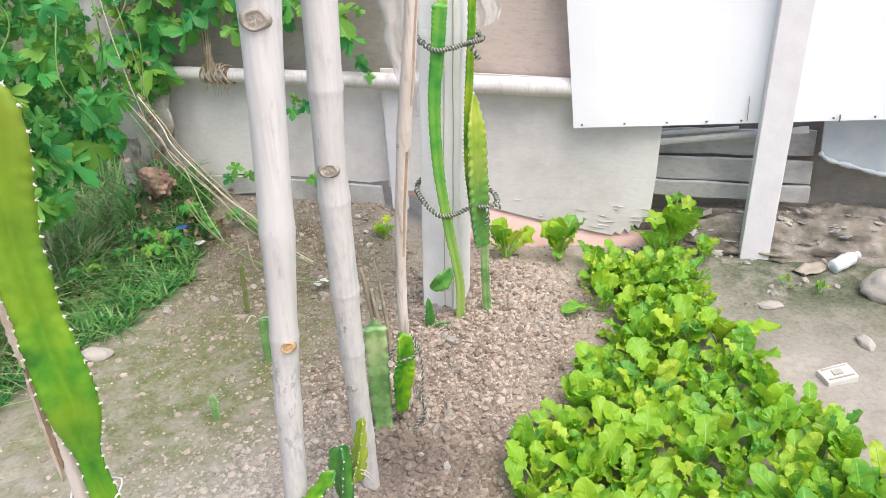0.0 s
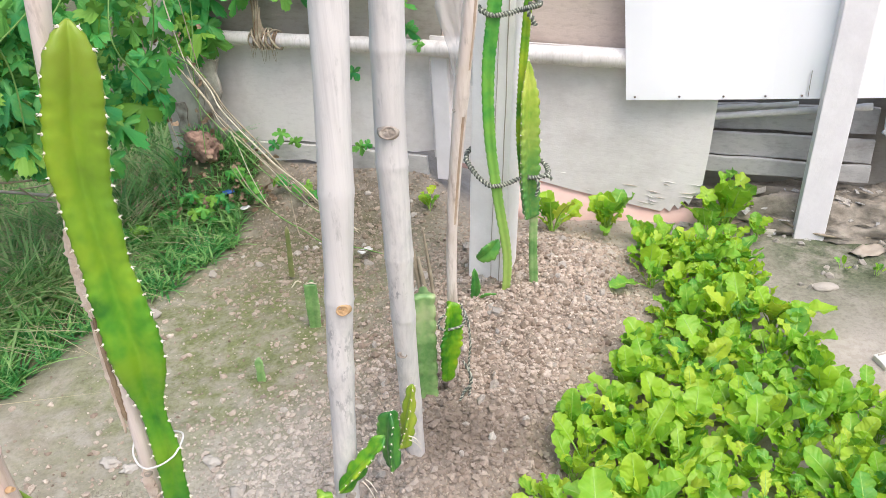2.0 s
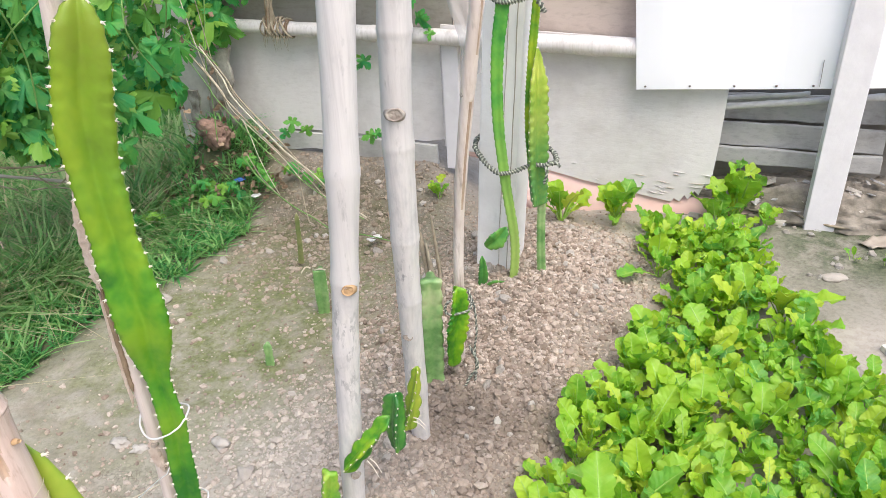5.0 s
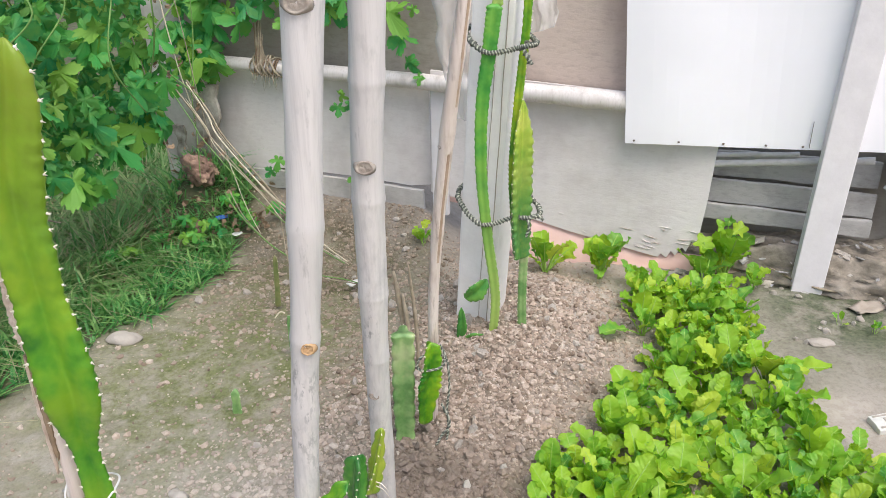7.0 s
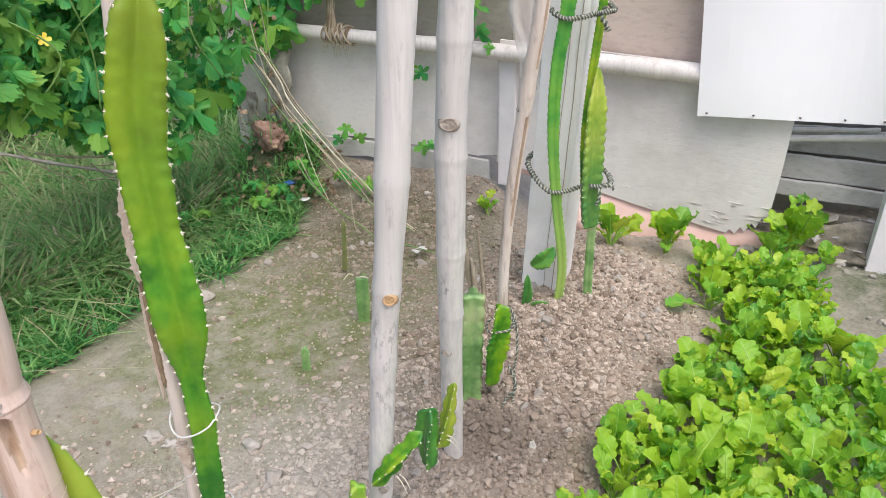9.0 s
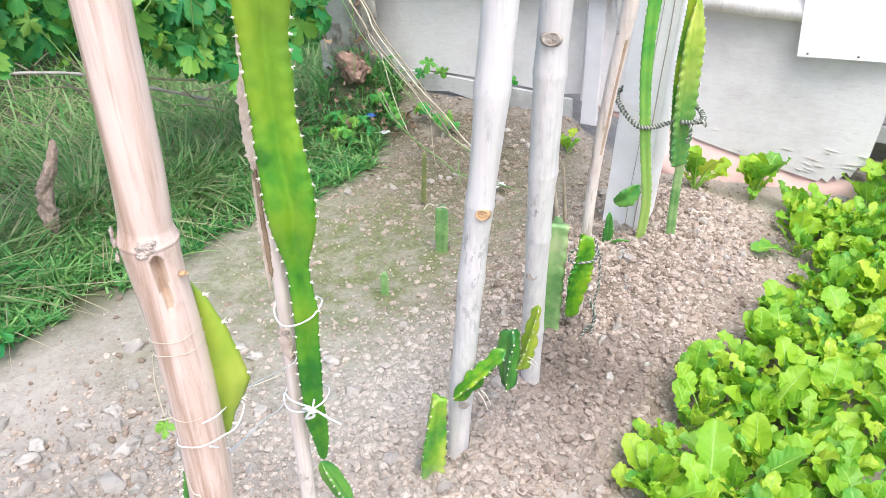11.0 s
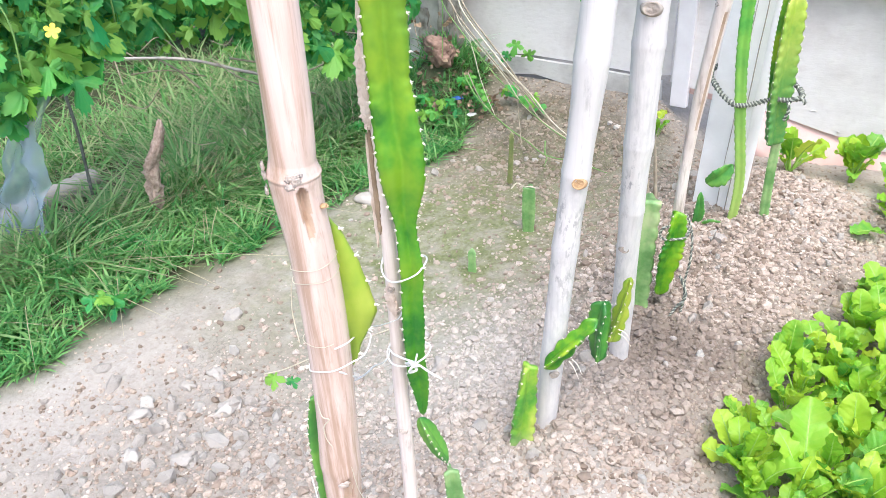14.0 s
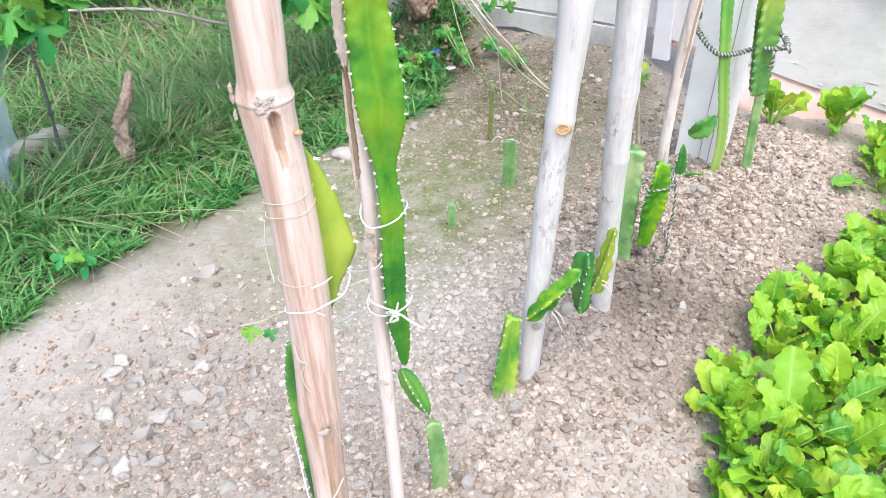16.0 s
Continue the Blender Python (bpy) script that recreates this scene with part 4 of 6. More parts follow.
string_tie("white string looped round stick and cactus stem", [(-0.474, 0.835, 0.698), (-0.472, 0.822, 0.690), (-0.464, 0.812, 0.682), (-0.452, 0.806, 0.680), (-0.436, 0.803, 0.686), (-0.422, 0.805, 0.693), (-0.413, 0.813, 0.699), (-0.414, 0.842, 0.702), (-0.440, 0.850, 0.700), (-0.466, 0.848, 0.699), (-0.474, 0.835, 0.698)], 0.0012)
string_tie("white string knotted round stick and cactus stem", [(-0.430, 0.803, 0.552), (-0.445, 0.803, 0.555), (-0.462, 0.810, 0.554), (-0.477, 0.825, 0.550), (-0.474, 0.816, 0.541), (-0.464, 0.808, 0.537), (-0.448, 0.803, 0.540), (-0.430, 0.801, 0.549), (-0.415, 0.815, 0.556), (-0.418, 0.84, 0.556), (-0.445, 0.85, 0.552), (-0.474, 0.846, 0.552), (-0.478, 0.83, 0.548)], 0.0014, n=90)
string_tie("white string strung between the two near stakes", [(-0.352, 0.463, 0.826), (-0.351, 0.485, 0.803), (-0.359, 0.50, 0.785), (-0.40, 0.60, 0.702), (-0.429, 0.68, 0.643), (-0.455, 0.76, 0.580), (-0.470, 0.81, 0.549), (-0.475, 0.825, 0.545)], 0.0010)
string_tie("white string with loose knotted ends", [(-0.437, 0.802, 0.548), (-0.428, 0.797, 0.555), (-0.418, 0.797, 0.552), (-0.405, 0.80, 0.540), (-0.389, 0.803, 0.529)], 0.0017)
string_tie("white string with loose knotted ends", [(-0.430, 0.800, 0.550), (-0.424, 0.796, 0.560), (-0.421, 0.797, 0.572)], 0.0014)
bm = bmesh.new()
tube(bm, [(-0.440, 0.801, 0.548), (-0.431, 0.795, 0.556), (-0.423, 0.795, 0.546), (-0.433, 0.793, 0.541), (-0.427, 0.791, 0.553), (-0.419, 0.795, 0.554)], 0.0022, 40, 6)
tagged(part("string_knot", bm, STRING), "white string knot on the cactus stem", "string", "string ties")
string_tie("pale string strung from the lime joint to the stick", [(-0.351, 0.459, 0.853), (-0.345, 0.47, 0.852), (-0.349, 0.49, 0.842), (-0.391, 0.60, 0.765), (-0.425, 0.70, 0.690), (-0.455, 0.80, 0.619), (-0.447, 0.806, 0.622), (-0.442, 0.810, 0.633)], 0.0007)
string_tie("white string looped round the tan bamboo", [(-0.386, 0.478, 0.822), (-0.382, 0.466, 0.820), (-0.370, 0.4585, 0.826), (-0.354, 0.4575, 0.831), (-0.341, 0.466, 0.836), (-0.332, 0.474, 0.841), (-0.333, 0.490, 0.848), (-0.348, 0.500, 0.84), (-0.372, 0.497, 0.83), (-0.386, 0.485, 0.824)], 0.0007)
for z, tilt, seed in ((0.912, 0.003, 0), (0.924, 0.004, 1), (0.852, 0.002, 2)):
    string_tie("thin tan string wound round the tan bamboo", ring((-0.3682, 0.478, z), 0.0189, 0.0189, tilt, 0.001, seed=seed), 0.0003, STRAW_STEM)
string_tie("curled string end on the tan bamboo", [(-0.377, 0.4605, 0.790), (-0.373, 0.458, 0.776), (-0.366, 0.4568, 0.775), (-0.373, 0.458, 0.764), (-0.3725, 0.458, 0.750), (-0.367, 0.457, 0.742)], 0.0005, STRAW_STEM, 40)
string_tie("pale string slung below the dark stem", [(-0.424, 0.500, 0.645), (-0.412, 0.486, 0.622), (-0.399, 0.468, 0.601), (-0.390, 0.459, 0.589), (-0.378, 0.4595, 0.588), (-0.366, 0.462, 0.603), (-0.358, 0.470, 0.622)], 0.0007, STRING, 40)
string_tie("loose fibre hanging along the tan bamboo", [(-0.390, 0.474, 0.90), (-0.391, 0.470, 0.875), (-0.385, 0.463, 0.85)], 0.0005, STRAW_STEM, 24)
string_tie("loose fibre hanging along the tan bamboo", [(-0.355, 0.463, 0.715), (-0.352, 0.463, 0.69), (-0.349, 0.466, 0.672)], 0.0004, STRAW_STEM, 24)


GRUBBY = plain("grubby_cord", (0.33, 0.35, 0.27), (0.58, 0.58, 0.49), 90, 0.85)


def cord(label, points, r=0.0072, pitch=0.013):
    """A two-strand cord of dark and pale yarn."""
    length = sum((Vector(b) - Vector(a)).length for a, b in zip(points, points[1:]))
    n = int(length / 0.004)
    pts, tang = along(points, n)
    fr = frames(tang)
    ob = thing("twisted_cord", points[0], label, "cord", "twisted cords")
    for name, off, mat in (("dark_strand", 0.0, DARK_STRAND), ("pale_strand", math.pi, GRUBBY)):
        bm = bmesh.new()
        rings = []
        for k, (p, (u, v)) in enumerate(zip(pts, fr)):
            a = 2 * math.pi * k / n * length / pitch + off
            a += 2.6 * noise.noise(p * 55)
            c = p + (u * math.cos(a) + v * math.sin(a)) * r * 0.5
            wide = (0.70 if off == 0 else 0.50) * (1 + 0.4 * noise.noise(c * 150 + Vector((off, 0, 0))))
            rings.append([c + (u * math.cos(b) + v * math.sin(b)) * r * wide for b in (2 * math.pi * j / 6 for j in range(6))])
        loft(bm, rings)
        part(name, bm, mat, ob)
    return ob


def around_post(z, drop, seed):
    """A loop that hugs the concrete post and the stems on it."""
    loop = [(-0.064, 2.215, z + 0.02), (-0.040, 2.145, z + 0.005), (0.000, 2.100, z - drop), (0.045, 2.105, z - drop), (0.090, 2.115, z - 0.003), (0.135, 2.095, z + 0.006), (0.165, 2.125, z + 0.008), (0.150, 2.22, z + 0.01), (0.09, 2.34, z + 0.015), (0.0, 2.35, z + 0.02), (-0.055, 2.29, z + 0.02), (-0.064, 2.215, z + 0.02)]
    return [(x * (0.86 if x < 0.1 else 0.76) + 0.014, y, zz) for x, y, zz in loop] if z > 0.7 else loop


cord("black and white twisted cord round the concrete post", around_post(0.497, 0.016, 1))
cord("loose end of black and white twisted cord", [(0.135, 2.090, 0.503), (0.155, 2.085, 0.512), (0.172, 2.09, 0.498)], 0.006)
cord("loose end of black and white twisted cord", [(0.130, 2.086, 0.50), (0.134, 2.082, 0.48), (0.130, 2.084, 0.462), (0.127, 2.084, 0.45)], 0.005)
cord("black and white twisted cord round the post top", around_post(0.955, 0.01, 2))
cord("knotted end of black and white twisted cord", [(0.115, 2.105, 0.972), (0.108, 2.098, 0.95), (0.118, 2.096, 0.93), (0.124, 2.10, 0.915)], 0.007)
cord("grubby white cord tying a cutting to the slim stake", ring((-0.108, 1.655, 0.325), 0.032, 0.036, 0.006, 0.002), 0.0035)
cord("black and white twisted cord hanging by the slim stake", [(-0.085, 1.645, 0.38), (-0.070, 1.635, 0.34), (-0.066, 1.635, 0.27), (-0.072, 1.64, 0.21), (-0.07, 1.64, 0.15), (-0.075, 1.63, 0.115)], 0.0032)
cord("pale fibre ends at the slim stake's foot", [(-0.085, 1.64, 0.22), (-0.066, 1.63, 0.17), (-0.088, 1.63, 0.13), (-0.098, 1.62, 0.11)], 0.004)

# rootlets on the shoots
for a, b in (((-0.268, 1.165, 0.30), (-0.245, 1.15, 0.27)), ((-0.262, 1.165, 0.305), (-0.240, 1.15, 0.285)), ((-0.19, 1.285, 0.30), (-0.165, 1.275, 0.285)), ((-0.19, 1.285, 0.29), (-0.163, 1.275, 0.27))):
    m_ = [(a[i] + b[i]) / 2 + (0.006 if i == 2 else 0) for i in range(3)]
    tagged(part("aerial_root", tube(bmesh.new(), [a, m_, b], [(0, 0.0014), (1, 0.0004)], 12, 5), SPINE), "thin pale aerial root curling from a shoot", "root", "aerial roots")

# split bamboo stub behind the slim stake
for k, (a, b, r) in enumerate((((-0.185, 1.93, 0.05), (-0.222, 1.93, 0.42), 0.010), ((-0.165, 1.95, 0.05), (-0.185, 1.95, 0.43), 0.006), ((-0.178, 1.92, 0.05), (-0.200, 1.92, 0.36), 0.008))):
    bm = tube(bmesh.new(), [a, ((a[0] + b[0]) / 2 + 0.006, a[1], (a[2] + b[2]) / 2), b], [(0, r), (0.8, r * 0.9), (1, r * 0.35)], 24, 7, 0.35)
    tagged(part("bamboo_splinter", bm, VINE), "frayed dry bamboo splinter stuck in the soil", "splinter", "bamboo splinters")


# ---- leafy greens ----
def greens_leaf(k):
    """A stalked, wavy, blunt leaf that rises and droops along +Y."""
    rnd = random.Random(100 + k)
    length, stalk, half = rnd.uniform(0.046, 0.095), rnd.uniform(0.035, 0.090), rnd.uniform(0.017, 0.030)
    rise, droop = rnd.uniform(0.95, 1.5), rnd.uniform(-0.3, 1.2)
    bm = bmesh.new()
    cols, rows = 6, 13
    fold = rnd.uniform(0.1, 0.5)
    rnd_tip = rnd.uniform(0.9, 1.3)
    spine, a, p = [], rise, Vector((0, 0, 0))
    steps = 4 + rows
    for j in range(steps + 1):
        spine.append((p.copy(), a))
        d = stalk / 4 if j < 4 else length / rows
        p = p + Vector((0, math.cos(a), math.sin(a))) * d
        a -= (0.06 if j < 4 else droop / rows)
    grid = []
    for j in range(rows + 1):
        p, a = spine[4 + j]
        s = j / rows
        w = half * (0.16 + 0.84 * math.sin(math.pi * min(1, 0.06 + s * 0.87) ** rnd_tip) ** 0.8) * (1 - 0.55 * smooth(0.90, 1.0, s)) * (1 + 0.07 * math.sin(j * 2.1 + k * 1.7) + 0.05 * math.sin(j * 4.1 + k))
        up = Vector((0, -math.sin(a), math.cos(a)))
        row = []
        for i in range(cols + 1):
            q = i / cols * 2 - 1
            edge = abs(q) ** 2
            wave = edge * (0.0048 * math.sin(s * 13 + k * 2 + (q > 0) * 1.7) + 0.0034 * math.sin(s * 29 + k + (q > 0) * 2.3))
            row.append(bm.verts.new(p + Vector((q * w * (1 + 0.035 * math.sin(s * 23 + k + q)), 0, 0)) + up * (abs(q) * w * fold + wave)))
        grid.append(row)
    for j in range(rows):
        for i in range(cols):
            bm.faces.new((grid[j][i], grid[j][i + 1], grid[j + 1][i + 1], grid[j + 1][i]))
    n0 = len(bm.faces)
    rings = []
    for j in range(steps - 1):
        p, a = spine[j]
        r = 0.0026 * (1 - 0.8 * j / steps)
        up = Vector((0, -math.sin(a), math.cos(a)))
        rings.append([p + Vector((math.cos(t) * r * 1.2, 0, 0)) + up * math.sin(t) * r * 0.8 for t in (2 * math.pi * i / 5 for i in range(5))])
    loft(bm, rings)
    bm.faces.ensure_lookup_table()
    for f in bm.faces[n0:]:
        f.material_index = 1
    me = bpy.data.meshes.new("greens_leaf")
    bm.to_mesh(me)
    bm.free()
    for f in me.polygons:
        f.use_smooth = True
    me.materials.append(GREENS)
    me.materials.append(RIB)
    return me


LEAVES = [greens_leaf(k) for k in range(18)]


def leaf_on(parent, me, m, name="leaf"):
    ob = new(name, me)
    ob.parent = parent
    ob.matrix_basis = WORLD[parent].inverted() @ m
    return ob


def inside(poly, x, y):
    hit = False
    for (x0, y0), (x1, y1) in zip(poly, poly[1:] + poly[:1]):
        if (y0 > y) != (y1 > y) and x < (x1 - x0) * (y - y0) / (y1 - y0) + x0:
            hit = not hit
    return hit


def greens_plant(x, y, size, leaves, rnd):
    z = height(x, y) - 0.004
    ob = thing("mustard_plant", (x, y, z), "low bright green leafy mustard plant in the bed", "leafy plant", "leafy greens in the bed")
    turn = rnd.uniform(0, 360)
    for k in range(leaves):
        f = k / leaves
        m = Matrix.Translation((x + rnd.uniform(-0.008, 0.008), y + rnd.uniform(-0.008, 0.008), z)) @ pose(0, 0, 0, rnd.uniform(-20, 12) + 26 * f, rnd.uniform(-12, 12), turn + k * 137.5 + rnd.uniform(-15, 15))
        leaf_on(ob, LEAVES[rnd.randrange(len(LEAVES))], m @ Matrix.Scale(size * (1.08 - 0.4 * f) * rnd.uniform(0.85, 1.12), 4))
    return ob


BED = [(0.50, 2.46), (0.50, 2.25), (0.48, 1.98), (0.36, 1.78), (0.30, 1.66), (0.14, 1.52), (0.08, 1.38), (0.06, 1.2), (0.08, 1.0), (0.02, 0.75), (1.5, 0.7), (1.38, 1.2), (1.06, 1.52), (0.92, 1.64), (0.82, 1.80), (0.80, 2.05), (0.82, 2.3), (0.84, 2.44)]
GAPS = [(0.40, 1.66, 0.06), (0.98, 1.50, 0.07)]
rnd = random.Random(12)
spots = []
for _ in range(9000):
    x, y = rnd.uniform(0.0, 1.5), rnd.uniform(0.7, 2.65)
    if x > 0.92 and y < 1.62 and rnd.random() < 0.93:
        continue
    if inside(BED, x, y) and all(math.hypot(x - a, y - b) > 0.063 for a, b in spots) and all(math.hypot(x - a, y - b) > r for a, b, r in GAPS):
        spots.append((x, y))
for x, y in spots:
    greens_plant(x, y, rnd.uniform(0.60, 1.08), rnd.randint(11, 16), rnd)
for x, y, s, n in ((0.235, 2.64, 1.25, 14), (0.43, 2.65, 1.4, 15), (0.86, 2.64, 1.5, 14), (0.78, 2.60, 1.0, 10), (-0.215, 2.80, 0.7, 8), (0.93, 2.54, 0.8, 8), (0.62, 2.52, 0.9, 9), (1.22, 2.26, 0.42, 4), (1.13, 2.31, 0.40, 3), (0.55, 2.54, 0.9, 9)):
    greens_plant(x, y, s, n, rnd)


# ---- loose things on the bare ground ----
def lump(name, x, y, rx, ry, rz, material, label, category, seed, group="", sink=0.3, turn=0.0, sharp=0.25):
    bm = bmesh.new()
    bmesh.ops.create_icosphere(bm, subdivisions=3, radius=1)
    for v in bm.verts:
        n_ = v.co.normalized()
        v.co *= 1 + sharp * noise.noise(n_ * 1.7 + Vector((seed, 0, 0))) + 0.10 * noise.noise(n_ * 5 + Vector((0, seed, 0)))
        v.co.z = max(-0.6, v.co.z)
    bm.transform(Matrix.Translation((x, y, height(x, y) + rz * (1 - sink) * 0.6)) @ Matrix.Rotation(turn, 4, "Z") @ Matrix.Diagonal((rx, ry, rz, 1)))
    return tagged(part(name, bm, material), label, category, group)


lump("stone", 1.035, 2.205, 0.042, 0.022, 0.010, STONE, "thin flat pale stone on the bare soil", "stone", 1, "stones on the soil")
lump("rock", 1.44, 2.20, 0.11, 0.075, 0.055, STONE, "large rough pale rock on the bare soil", "rock", 2)
lump("stone", 1.205, 1.945, 0.022, 0.035, 0.014, STONE, "small pale brown stone on the bare soil", "stone", 3, "stones on the soil")
lump("stone", 1.00, 2.585, 0.030, 0.024, 0.018, STONE, "small pale stone at the wooden post", "stone", 4, "stones on the soil")
lump("stone", -1.165, 2.265, 0.055, 0.030, 0.022, STONE, "flat pale stone at the grass edge", "stone", 5, "stones on the soil")
for k, (x, y) in enumerate(((-1.236, 1.233), (-1.082, 1.166), (-1.302, 1.152), (-1.21, 1.09), (-1.284, 1.10), (-1.214, 0.979), (-1.193, 1.293), (-1.087, 0.998), (-1.074, 0.856), (-0.99, 1.57), (-0.93, 1.54), (-0.62, 1.42), (-0.72, 1.55))):
    s = 0.9 + 0.5 * ((k * 37) % 10) / 10
    lump("soil_clod", x, y, 0.021 * s, 0.016 * s, 0.011 * s, STONE, "pale dry clod of soil lying loose", "clod", 10 + k, "loose clods", turn=k, sharp=0.8)


def pack():
    z = height(1.05, 1.80)
    ob = thing("paper_box", (1.05, 1.80, z), "crushed small white paper box on the soil", "box")
    m = pose(1.05, 1.80, z + 0.012, 4, -5, 8)
    bm = slab(-0.044, 0.044, -0.028, 0.028, -0.011, 0.011, 0.002)
    bmesh.ops.subdivide_edges(bm, edges=bm.edges[:], cuts=1)
    for v in bm.verts:
        v.co += Vector((0, 0, 0.004 * noise.noise(v.co * 50)))
    part("carton", bm, plain("grubby_white_card", (0.62, 0.60, 0.56), (0.74, 0.72, 0.68), 40, 0.7), ob, smooth=False, m=m)
    band = plain("faded_print", (0.42, 0.38, 0.33), (0.52, 0.46, 0.40), 60, 0.7)
    for x0, x1, y0, y1 in ((-0.036, 0.036, 0.018, 0.021), (-0.036, 0.036, -0.021, -0.018), (-0.015, 0.012, -0.009, 0.010)):
        part("printed_bar", slab(x0, x1, y0, y1, 0.0095, 0.0150, 0), band, ob, smooth=False, m=m)


pack()


def bottle():
    z = height(1.355, 2.385)
    ob = thing("plastic_bottle", (1.355, 2.385, z), "small crumpled white plastic bottle lying on soil", "bottle")
    m = pose(1.355, 2.385, z + 0.026, 0, 78, 20)
    prof = [(0.0, -0.05), (0.020, -0.05), (0.024, -0.044), (0.023, -0.02), (0.025, 0.0), (0.023, 0.02), (0.024, 0.03), (0.018, 0.040), (0.011, 0.046), (0.011, 0.052)]
    bm = bmesh.new()
    loft(bm, [[Vector((math.cos(a) * r * (1 + 0.06 * math.sin(3 * a + z_ * 90)), math.sin(a) * r, z_)) for a in (2 * math.pi * i / 20 for i in range(20))] for r, z_ in prof[1:]])
    part("body", bm, plain("milky_plastic", (0.70, 0.72, 0.76), (0.80, 0.82, 0.85), 12, 0.3), ob, m=m)
    bm = bmesh.new()
    loft(bm, [[Vector((math.cos(a) * r, math.sin(a) * r, z_)) for a in (2 * math.pi * i / 16 for i in range(16))] for r, z_ in ((0.013, 0.050), (0.013, 0.062), (0.011, 0.064))])
    part("cap", bm, STRING, ob, m=m)


bottle()


def flake(name, x, y, size, material, label, category, seed, lift=0.008, turn=0.0, stretch=1.6, group=""):
    """A curled scrap lying on the ground."""
    bm = bmesh.new()
    rows, cols = 7, 6
    grid = [[bm.verts.new((size * stretch * (i / cols - 0.5) * (1 + 0.2 * noise.noise(Vector((j, seed, 0)))), size * (j / rows - 0.5) * (1 - 0.5 * abs(i / cols - 0.5)), lift + size * 0.18 * noise.noise(Vector((i * 0.5, j * 0.5, seed))))) for i in range(cols + 1)] for j in range(rows + 1)]
    for j in range(rows):
        for i in range(cols):
            bm.faces.new((grid[j][i], grid[j][i + 1], grid[j + 1][i + 1], grid[j + 1][i]))
    ext = bmesh.ops.extrude_face_region(bm, geom=bm.faces[:])
    bmesh.ops.translate(bm, verts=[v for v in ext["geom"] if isinstance(v, bmesh.types.BMVert)], vec=(0, 0, -0.003))
    bmesh.ops.recalc_face_normals(bm, faces=bm.faces[:])
    bm.transform(Matrix.Translation((x, y, height(x, y))) @ Matrix.Rotation(turn, 4, "Z"))
    return tagged(part(name, bm, material), label, category, group)


CARD = plain("brown_card", (0.36, 0.30, 0.24), (0.48, 0.41, 0.34), 20, 0.85)
WRAP = plain("white_wrapper", (0.62, 0.60, 0.58), (0.74, 0.72, 0.70), 25, 0.5)
BLUE = plain("blue_wrapper", (0.04, 0.12, 0.40), (0.10, 0.22, 0.55), 25, 0.4)
flake("cardboard_scrap", 1.255, 2.40, 0.075, CARD, "torn brown cardboard scrap on the soil", "scrap", 3, 0.010, 0.4)
flake("plastic_scrap", 1.02, 2.66, 0.06, WRAP, "torn whitish plastic scrap beside the post", "scrap", 5, 0.012, -0.5, 1.8, "scraps")
flake("plastic_scrap", 0.975, 2.60, 0.03, BLUE, "torn blue plastic scrap beside the post", "scrap", 6, 0.014, 0.4, 1.2, "scraps")
flake("plastic_scrap", -1.06, 3.02, 0.04, BLUE, "small blue plastic scrap in the grass", "scrap", 7, 0.05, 0.4, 1.2, "scraps")
flake("paper_scrap", -0.45, 2.585, 0.035, WRAP, "torn white paper scrap caught by a vine stem", "scrap", 9, 0.04, 0.7, 1.5)
for k, (x, y) in enumerate(((-0.69, 2.70), (-0.655, 2.69), (-0.72, 2.67), (-0.63, 2.72), (-0.40, 2.86), (-0.37, 2.84), (-0.33, 2.93), (-0.28, 2.78), (-0.47, 2.93), (-0.55, 2.80))):
    lump("stone", x, y, 0.010 + 0.002 * (k % 4), 0.009 + 0.002 * (k % 3), 0.009, STONE, "small whitish stone on the dark soil", "stone", 60 + k, "stones on the soil", turn=k, sharp=0.5)
flake("plastic_scrap", -0.97, 2.92, 0.03, WRAP, "small white plastic scrap in the grass", "scrap", 8, 0.06, 0.9, 1.2, "scraps")

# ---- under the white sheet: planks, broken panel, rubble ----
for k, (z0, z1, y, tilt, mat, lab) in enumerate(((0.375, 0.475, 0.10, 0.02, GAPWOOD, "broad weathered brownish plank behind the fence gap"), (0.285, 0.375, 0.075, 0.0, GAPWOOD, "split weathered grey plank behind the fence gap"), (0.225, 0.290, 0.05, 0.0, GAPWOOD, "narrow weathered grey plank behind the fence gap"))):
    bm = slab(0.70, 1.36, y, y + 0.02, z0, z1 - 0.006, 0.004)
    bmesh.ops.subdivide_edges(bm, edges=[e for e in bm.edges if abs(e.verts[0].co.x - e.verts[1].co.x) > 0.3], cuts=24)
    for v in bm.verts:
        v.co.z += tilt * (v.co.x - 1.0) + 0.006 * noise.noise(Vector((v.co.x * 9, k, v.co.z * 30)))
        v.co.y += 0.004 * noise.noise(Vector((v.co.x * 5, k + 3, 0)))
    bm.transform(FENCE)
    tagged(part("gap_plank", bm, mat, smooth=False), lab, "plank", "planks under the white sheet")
for k, (a, b, r) in enumerate((((0.78, 0.02, 0.435), (1.32, 0.02, 0.505), 0.012), ((0.78, 0.03, 0.465), (1.1, 0.03, 0.50), 0.008))):
    bm = tube(bmesh.new(), [FENCE @ Vector(a), FENCE @ Vector(b)], r, 30, 8, 0.2)
    tagged(part("grey_pole", bm, PLANK), "thin grey stick slanting under the white sheet", "stick", "sticks under the sheet")
# added dark slab stands in for the shaded hollow behind the planks
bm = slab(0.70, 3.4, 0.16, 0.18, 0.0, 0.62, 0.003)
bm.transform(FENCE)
tagged(part("back_board", bm, PLY_SHADED, smooth=False), "dark backing added behind the fence gap for its shade", "board")


